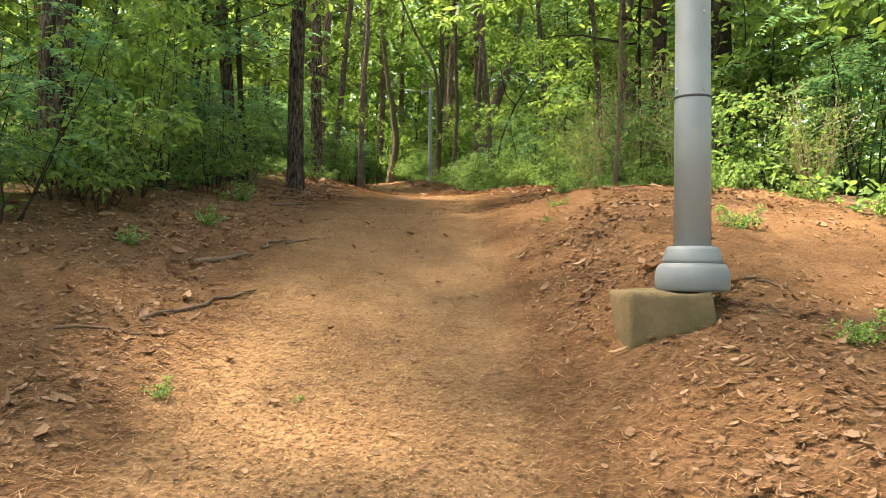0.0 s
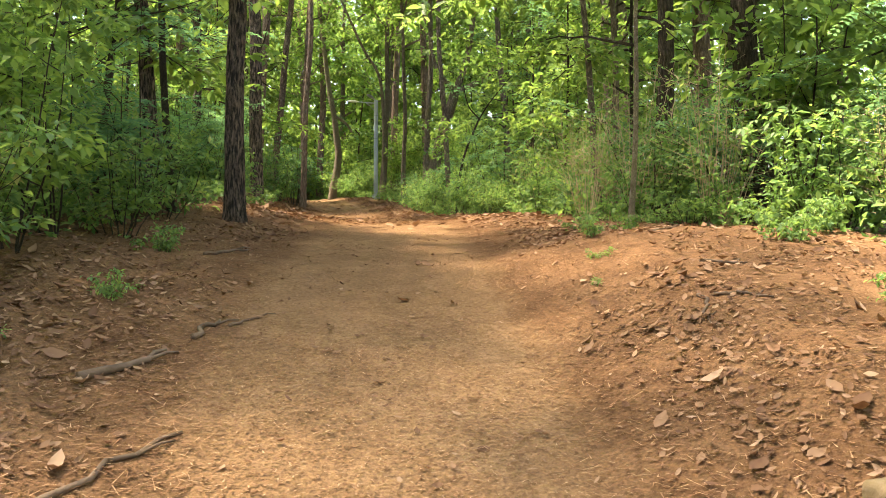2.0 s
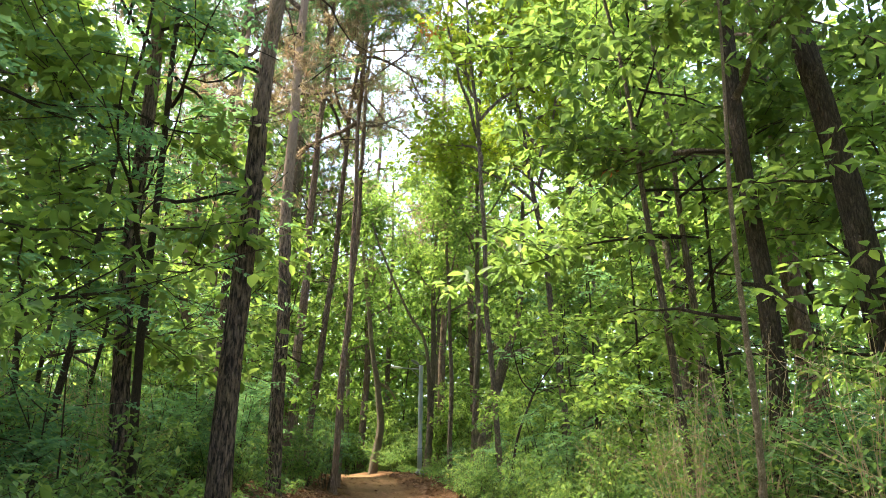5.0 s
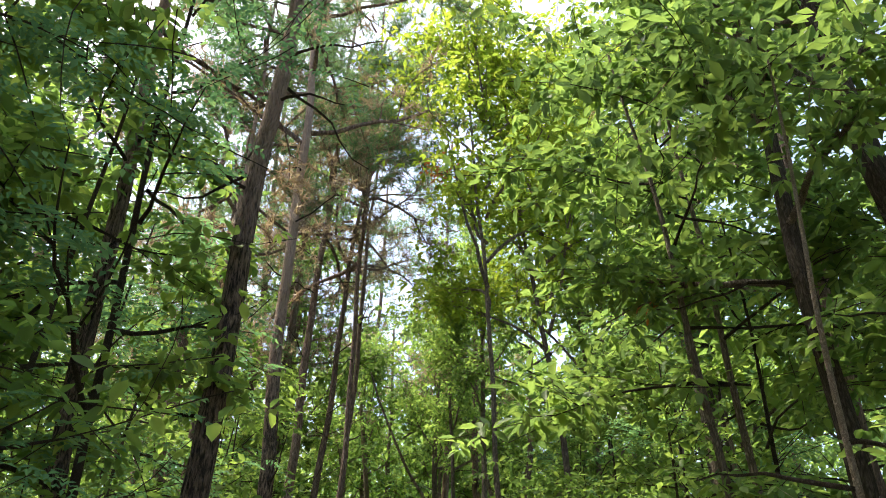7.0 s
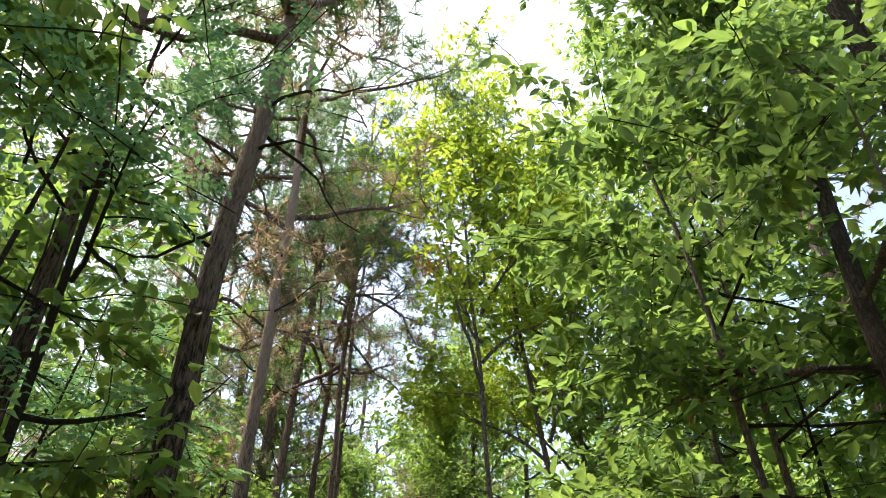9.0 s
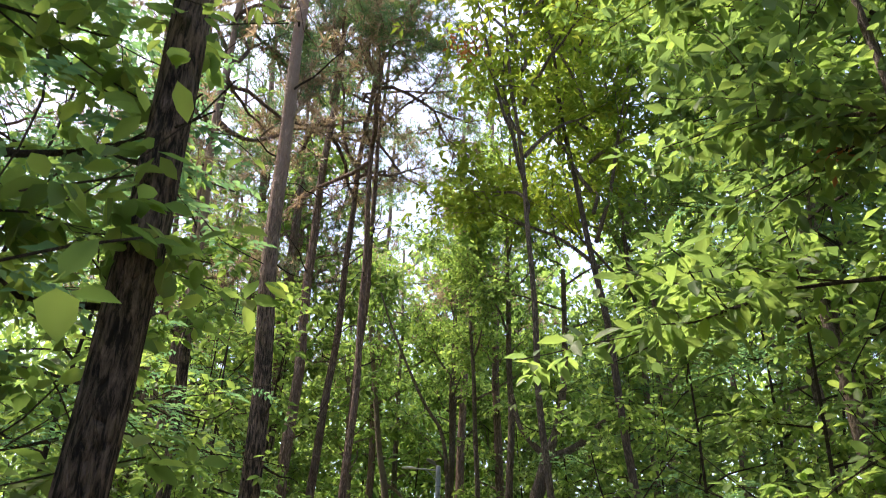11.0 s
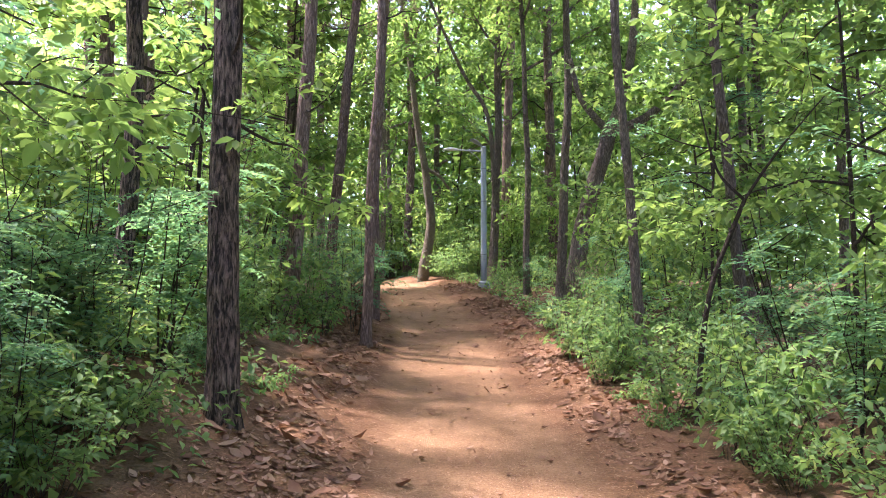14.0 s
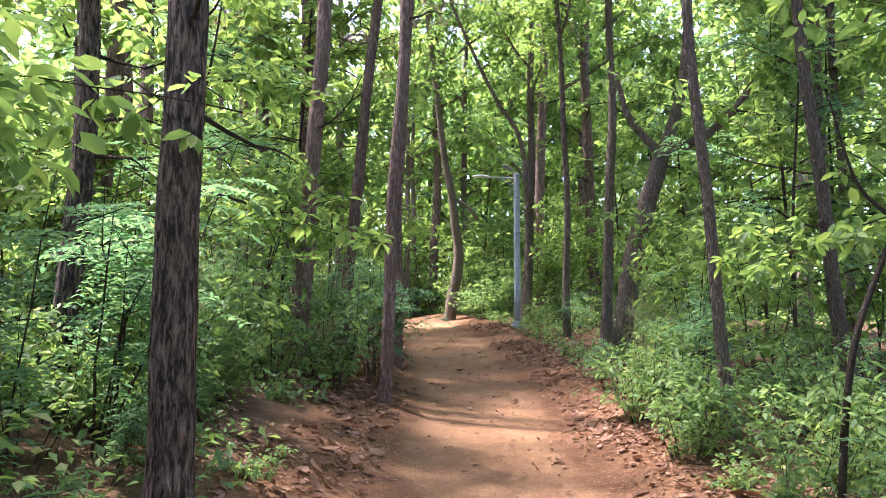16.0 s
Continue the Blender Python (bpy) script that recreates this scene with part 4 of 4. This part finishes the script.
def undergrowth():
    rng = np.random.default_rng(9)
    right = lambda y: np.interp(y, [0, 5, 7, 9, 12, 20], [3.4, 2.9, 2.25, 1.9, 1.5, 1.4])
    left = lambda y: np.interp(y, [0, 4, 7, 9, 12, 14, 18, 20, 30], [2.5, 2.3, 2.1, 2.35, 2.1, 2.0, 1.9, 1.4, 1.2])
    for off, gap, kinds, size in ((0.05, 0.7, ("bush", "weed", "locust", "weed"), (0.32, 0.58)), (0.6, 0.8, ("bush", "locust", "bush", "stalks"), (0.65, 1.0)),
                                  (1.4, 1.2, ("bush", "sapling", "locust"), (0.85, 1.2)), (2.9, 2.0, ("sapling", "bush", "sapling"), (1.0, 1.4))):
        for side in (-1, 1):
            y = 2.2 if side < 0 else 4.2
            while y < 31:
                b = left(y) if side < 0 else right(y) + (0.8 if 20.5 < y < 28 else 0)
                x = centre(y) + side * (b + off + rng.uniform(-0.15, 0.35))
                k = str(rng.choice(kinds))
                if side > 0 and 7 < y < 12 and off in (0.0, 0.65) and rng.random() < 0.55:
                    k = "stalks"
                plant(rng, k, float(x), y, rng.uniform(*size))
                y += gap * rng.uniform(0.75, 1.3) * (1.0 if y < 20 else 1.7)
    for k, x, y, s in (("locust", -2.75, 12.9, 1.0), ("locust", -2.3, 12.0, 0.6), ("bush", -2.25, 18.7, 1.1), ("locust", -1.95, 19.5, 1.0), ("bush", -2.7, 18.1, 1.1), ("bush", -2.95, 17.0, 1.0), ("locust", -2.0, 20.2, 0.9), ("bush", -3.0, 15.9, 1.1), ("bush", -2.3, 12.9, 0.7), ("bush", -2.6, 12.6, 0.9), ("locust", -2.5, 13.3, 0.8), ("bush", -3.1, 13.0, 1.1), ("locust", -3.0, 12.0, 0.9),
                       ("bush", -3.3, 14.2, 1.2), ("locust", -2.7, 14.6, 1.1), ("bush", -2.7, 15.0, 0.6), ("bush", -3.8, 13.4, 1.2), ("locust", -3.7, 15.6, 1.2), ("bush", -2.2, 12.2, 0.6), ("bush", -0.75, 28.4, 1.1), ("bush", -0.1, 28.9, 1.3), ("sapling", 0.6, 28.4, 0.9), ("bush", 1.2, 27.8, 1.3), ("sapling", -0.9, 29.9, 0.9), ("bush", -1.2, 30.9, 1.4), ("bush", -4.2, 29.5, 1.4), ("bush", -3.9, 31.5, 1.5), ("sapling", -2.6, 32.5, 1.2), ("bush", -3.0, 33.2, 1.7), ("bush", -1.6, 32.6, 1.7), ("bush", -0.3, 31.6, 1.6), ("bush", 1.0, 31.0, 1.7), ("bush", 2.2, 30.2, 1.6), ("sapling", 1.6, 29.4, 1.1), ("bush", 2.6, 28.0, 1.4), ("bush", -2.1, 5.0, 0.8), ("locust", -2.35, 4.4, 0.8), ("sapling", -2.1, 5.7, 0.65), ("sapling", -2.2, 6.5, 0.75), ("locust", -2.0, 7.4, 0.9), ("bush", -2.4, 5.1, 0.9),
                       ("bush", -2.0, 8.2, 0.9), ("bush", -1.95, 6.9, 0.7), ("bush", 1.9, 11.2, 0.8), ("stalks", 2.2, 10.4, 0.9), ("bush", 1.5, 12.4, 0.8), ("stalks", 1.9, 9.3, 0.9), ("stalks", 2.3, 9.0, 1.0), ("bush", 1.3, 13.8, 0.9), ("bush", 1.15, 15.2, 0.8), ("bush", 0.85, 16.6, 0.9), ("bush", 0.75, 18.0, 0.9),
                       ("locust", 2.9, 8.2, 1.0), ("bush", 3.5, 7.6, 0.9), ("locust", 3.8, 6.9, 1.1), ("bush", 2.7, 8.8, 1.0), ("bush", 4.3, 6.0, 1.1)):
        plant(rng, k, x, y, s)
    for k in range(34):     # behind the bend
        x, y = rng.uniform(-6, 7), rng.uniform(30.5, 44)
        if abs(x - centre(y)) > 1.3:
            plant(rng, str(rng.choice(("sapling", "bush", "sapling"))), x, y, rng.uniform(1.0, 1.6))
    for x, y, s in ((-0.47, 2.85, 0.08), (-0.93, 2.83, 0.16), (1.45, 2.56, 0.3), (1.12, 6.43, 0.3), (0.93, 5.77, 0.2), (-1.49, 5.15, 0.3), (-1.55, 6.27, 0.4), (-2.0, 15.0, 0.5), (1.31, 7.5, 0.4),
                    (-1.7, 4.4, 0.25), (1.9, 5.6, 0.5), (1.75, 4.3, 0.35), (0.79, 5.3, 0.12), (1.5, 7.0, 0.3), (-1.65, 11.3, 0.6)):
        plant(rng, "weed", x, y, s)


undergrowth()

# ---------------------------------------------------------------- forest-floor litter


def leaf_litter():
    """Curled brown leaves strewn over the banks."""
    rng = np.random.default_rng(31)
    n = 50000
    y = np.concatenate([rng.uniform(0.5, 9.5, n // 2), rng.uniform(9.5, 27, n // 2)])
    n = len(y)
    side = rng.choice((-1, 1), n)
    u = side * (0.7 + np.abs(rng.normal(0, 1, n)) * np.where(y > 9.5, 0.7, 1.1) + 0.35 * rng.random(n))
    clump = np.sin(3.1 * u + 1.3 * y) + np.sin(2.3 * y - 1.9 * u)
    few = rng.random(n) < 0.02
    u[few] = rng.uniform(-0.6, 0.6, few.sum())
    keep = (rng.random(n) < 0.55 + 0.3 * clump) | few
    y, u = y[keep], u[keep]
    n = len(y)
    x = centre(y) + u
    z = height(x, y) + rng.uniform(0.003, 0.012, n)
    a = rng.uniform(0, 6.28, n)
    L = rng.uniform(0.018, 0.055, (n, 1)) * np.where(rng.random((n, 1)) < 0.07, 1.8, 0.85) * np.where(y > 9.5, 1.8, 1.0)[:, None]
    W = L * rng.uniform(0.22, 0.6, (n, 1))
    e_ = 0.05
    nm = unit(np.stack([(height(x - e_, y) - height(x + e_, y)) / (2 * e_), (height(x, y - e_) - height(x, y + e_)) / (2 * e_), np.ones(n)], 1) + rng.normal(0, 0.26, (n, 3)))
    d = np.stack([np.cos(a), np.sin(a), np.zeros(n)], 1)
    d = unit(d - nm * (d * nm).sum(1, keepdims=True))
    s = np.cross(d, nm)
    up = nm
    c = np.stack([x, y, z], 1)
    curl = rng.uniform(0.02, 0.28, (n, 1)) * L
    v = np.stack([c - d * L * 0.5 + up * curl, c - d * L * 0.12 - s * W * 0.5 + up * curl * 0.8, c - d * L * 0.1, c - d * L * 0.12 + s * W * 0.5 + up * curl * 0.8,
                  c + d * L * 0.22 - s * W * 0.42 + up * curl * 0.8, c + d * L * 0.22 + s * W * 0.42 + up * curl * 0.9, c + d * L * 0.5 + up * curl * 1.3], 1).reshape(-1, 3)
    tri = np.array([[0, 1, 2], [0, 2, 3], [1, 4, 2], [2, 5, 3], [2, 4, 6], [2, 6, 5]])
    f = (np.arange(n)[:, None, None] * 7 + tri[None]).reshape(-1, 3)
    tagged(new("fallen_leaves", leaf_mesh("fallen_leaves", v, f, LITTER)), "dry curled brown leaves strewn over the banks", "leaf litter", kind="stuff")


def needle_litter():
    """Pine needles and chips over the path and banks."""
    rng = np.random.default_rng(32)
    n = 110000
    y = 1.2 + 20 * rng.random(n) ** 1.6
    u = np.clip(rng.normal(0, 1.0, n), -2.6, 2.6)
    x = centre(y) + u
    z = height(x, y) + 0.004 + 0.012 * rng.random(n)
    a = rng.uniform(0, 6.28, n)
    chip = np.abs(u) < 0.55
    L = np.where(chip, rng.uniform(0.012, 0.03, n), rng.uniform(0.03, 0.085, n))[:, None]
    w = np.where(chip, 0.0034, 0.0024)[:, None]
    d = np.stack([np.cos(a), np.sin(a), rng.normal(0, 0.12, n)], 1)
    s = np.stack([-np.sin(a), np.cos(a), np.zeros(n)], 1) * w
    c = np.stack([x, y, z], 1)
    v = np.stack([c - d * L / 2 - s, c - d * L / 2 + s, c + d * L / 2], 1).reshape(-1, 3)
    tagged(new("fallen_needles", leaf_mesh("fallen_needles", v, np.arange(n * 3).reshape(-1, 3), STRAW_NEEDLE)), "pale dry pine needles scattered on the soil", "needles", kind="stuff")


def low_cover():
    """Seedlings and creeping leaves under the shrubs."""
    rng = np.random.default_rng(33)
    n = 46000
    y = rng.uniform(4, 34, n)
    side = rng.choice((-1, 1), n)
    lim = np.where(side > 0, np.interp(y, [0, 6, 9, 12, 30], [3.0, 2.7, 1.8, 1.45, 1.35]), np.interp(y, [0, 6, 10, 14, 30], [2.2, 2.0, 1.7, 1.55, 1.3]))
    u = side * (lim + np.abs(rng.normal(0, 1.6, n)) * np.where(rng.random(n) < 0.5, 1.0, 4.5))
    x = centre(y) + u
    keep = np.sin(2.1 * x + 1.7 * y) + np.sin(1.1 * y - 2.6 * x) > -0.6
    x, y = x[keep], y[keep]
    at = np.stack([x, y, height(x, y) + rng.uniform(0.01, 0.22, len(x))], 1)
    v, f = leaf_field(rng, at, rng.normal(0, 1, (len(x), 3)) * np.array([1, 1, 0.3]), np.where(np.abs(x) > 3.6, 0.16, 0.075)[:, None], 0.55)
    tagged(new("ground_cover", leaf_mesh("ground_cover", v, f, LEAF_SHRUB)), "low green seedlings covering the forest floor", "ground cover", kind="stuff")


def far_woods():
    """The closed edge of the wood all round, far behind the trees."""
    rng = np.random.default_rng(34)
    n = 150000
    a = rng.uniform(-math.pi, math.pi, n)
    ahead = rng.random(n) < 0.55
    a[ahead] = rng.uniform(-0.95, 0.95, ahead.sum())
    r = rng.uniform(22, 46, n)
    x, y = r * np.sin(a), 12 + r * np.cos(a)
    tall = 13 + 3 * np.sin(5 * a) + 2 * np.sin(13 * a + 1)
    g = height(np.clip(x, -40, 40), y)
    z = g + tall * rng.random(n) ** 1.45
    at = np.stack([x, y, z], 1) + rng.normal(0, 0.35, (n, 3))
    v, f = leaf_field(rng, at, rng.normal(0, 1, (n, 3)), 0.40, 0.6, jitter=0.7)
    tagged(new("distant_woods", leaf_mesh("distant_woods", v, f, LEAF)), "distant green wood closing the view", "woods", kind="stuff")


leaf_litter()
needle_litter()
low_cover()
far_woods()


def stick(xa, ya, xb, yb, r, seed):
    rng = np.random.default_rng(seed)
    n = 9
    t = np.linspace(0, 1, n)
    x = xa + (xb - xa) * t + rng.normal(0, 0.012, n)
    y = ya + (yb - ya) * t + rng.normal(0, 0.012, n)
    z = height(x, y) + r * 0.6
    c = np.array([x[0], y[0], z[0]])
    pieces = [tube(np.stack([x, y, z], 1) - c, np.linspace(r, r * 0.45, n), 8, 0.1, seed)]
    p = np.array([x[6], y[6], z[6]]) - c
    pieces.append(tube([p, p + np.array([0.05, 0.05, 0.02]), p + np.array([0.08, 0.12, 0.015])], [r * 0.45, r * 0.35, r * 0.2], 6))
    ob = new("stick", mesh_of("stick", *joined(pieces), DRY_WOOD, True))
    ob.location = c
    return tagged(ob, "fallen dry brown stick lying on the bank", "stick", "fallen sticks")


for k, (a, b, c, d, r) in enumerate(((-1.25, 3.45, -0.9, 4.08, 0.013), (-1.29, 4.34, -1.08, 4.68, 0.02), (-1.02, 4.85, -0.97, 5.1, 0.014), (1.02, 4.62, 0.97, 4.4, 0.008), (-0.92, 5.04, -0.8, 5.25, 0.008),
                                     (1.07, 4.59, 1.2, 4.44, 0.008), (1.23, 5.12, 1.42, 5.06, 0.009), (1.34, 3.36, 1.5, 3.2, 0.008), (-1.5, 3.2, -1.2, 3.3, 0.008), (-1.3, 6.4, -1.1, 6.9, 0.012), (1.4, 6.2, 1.7, 6.5, 0.01))):
    stick(a, b, c, d, r, 70 + k)
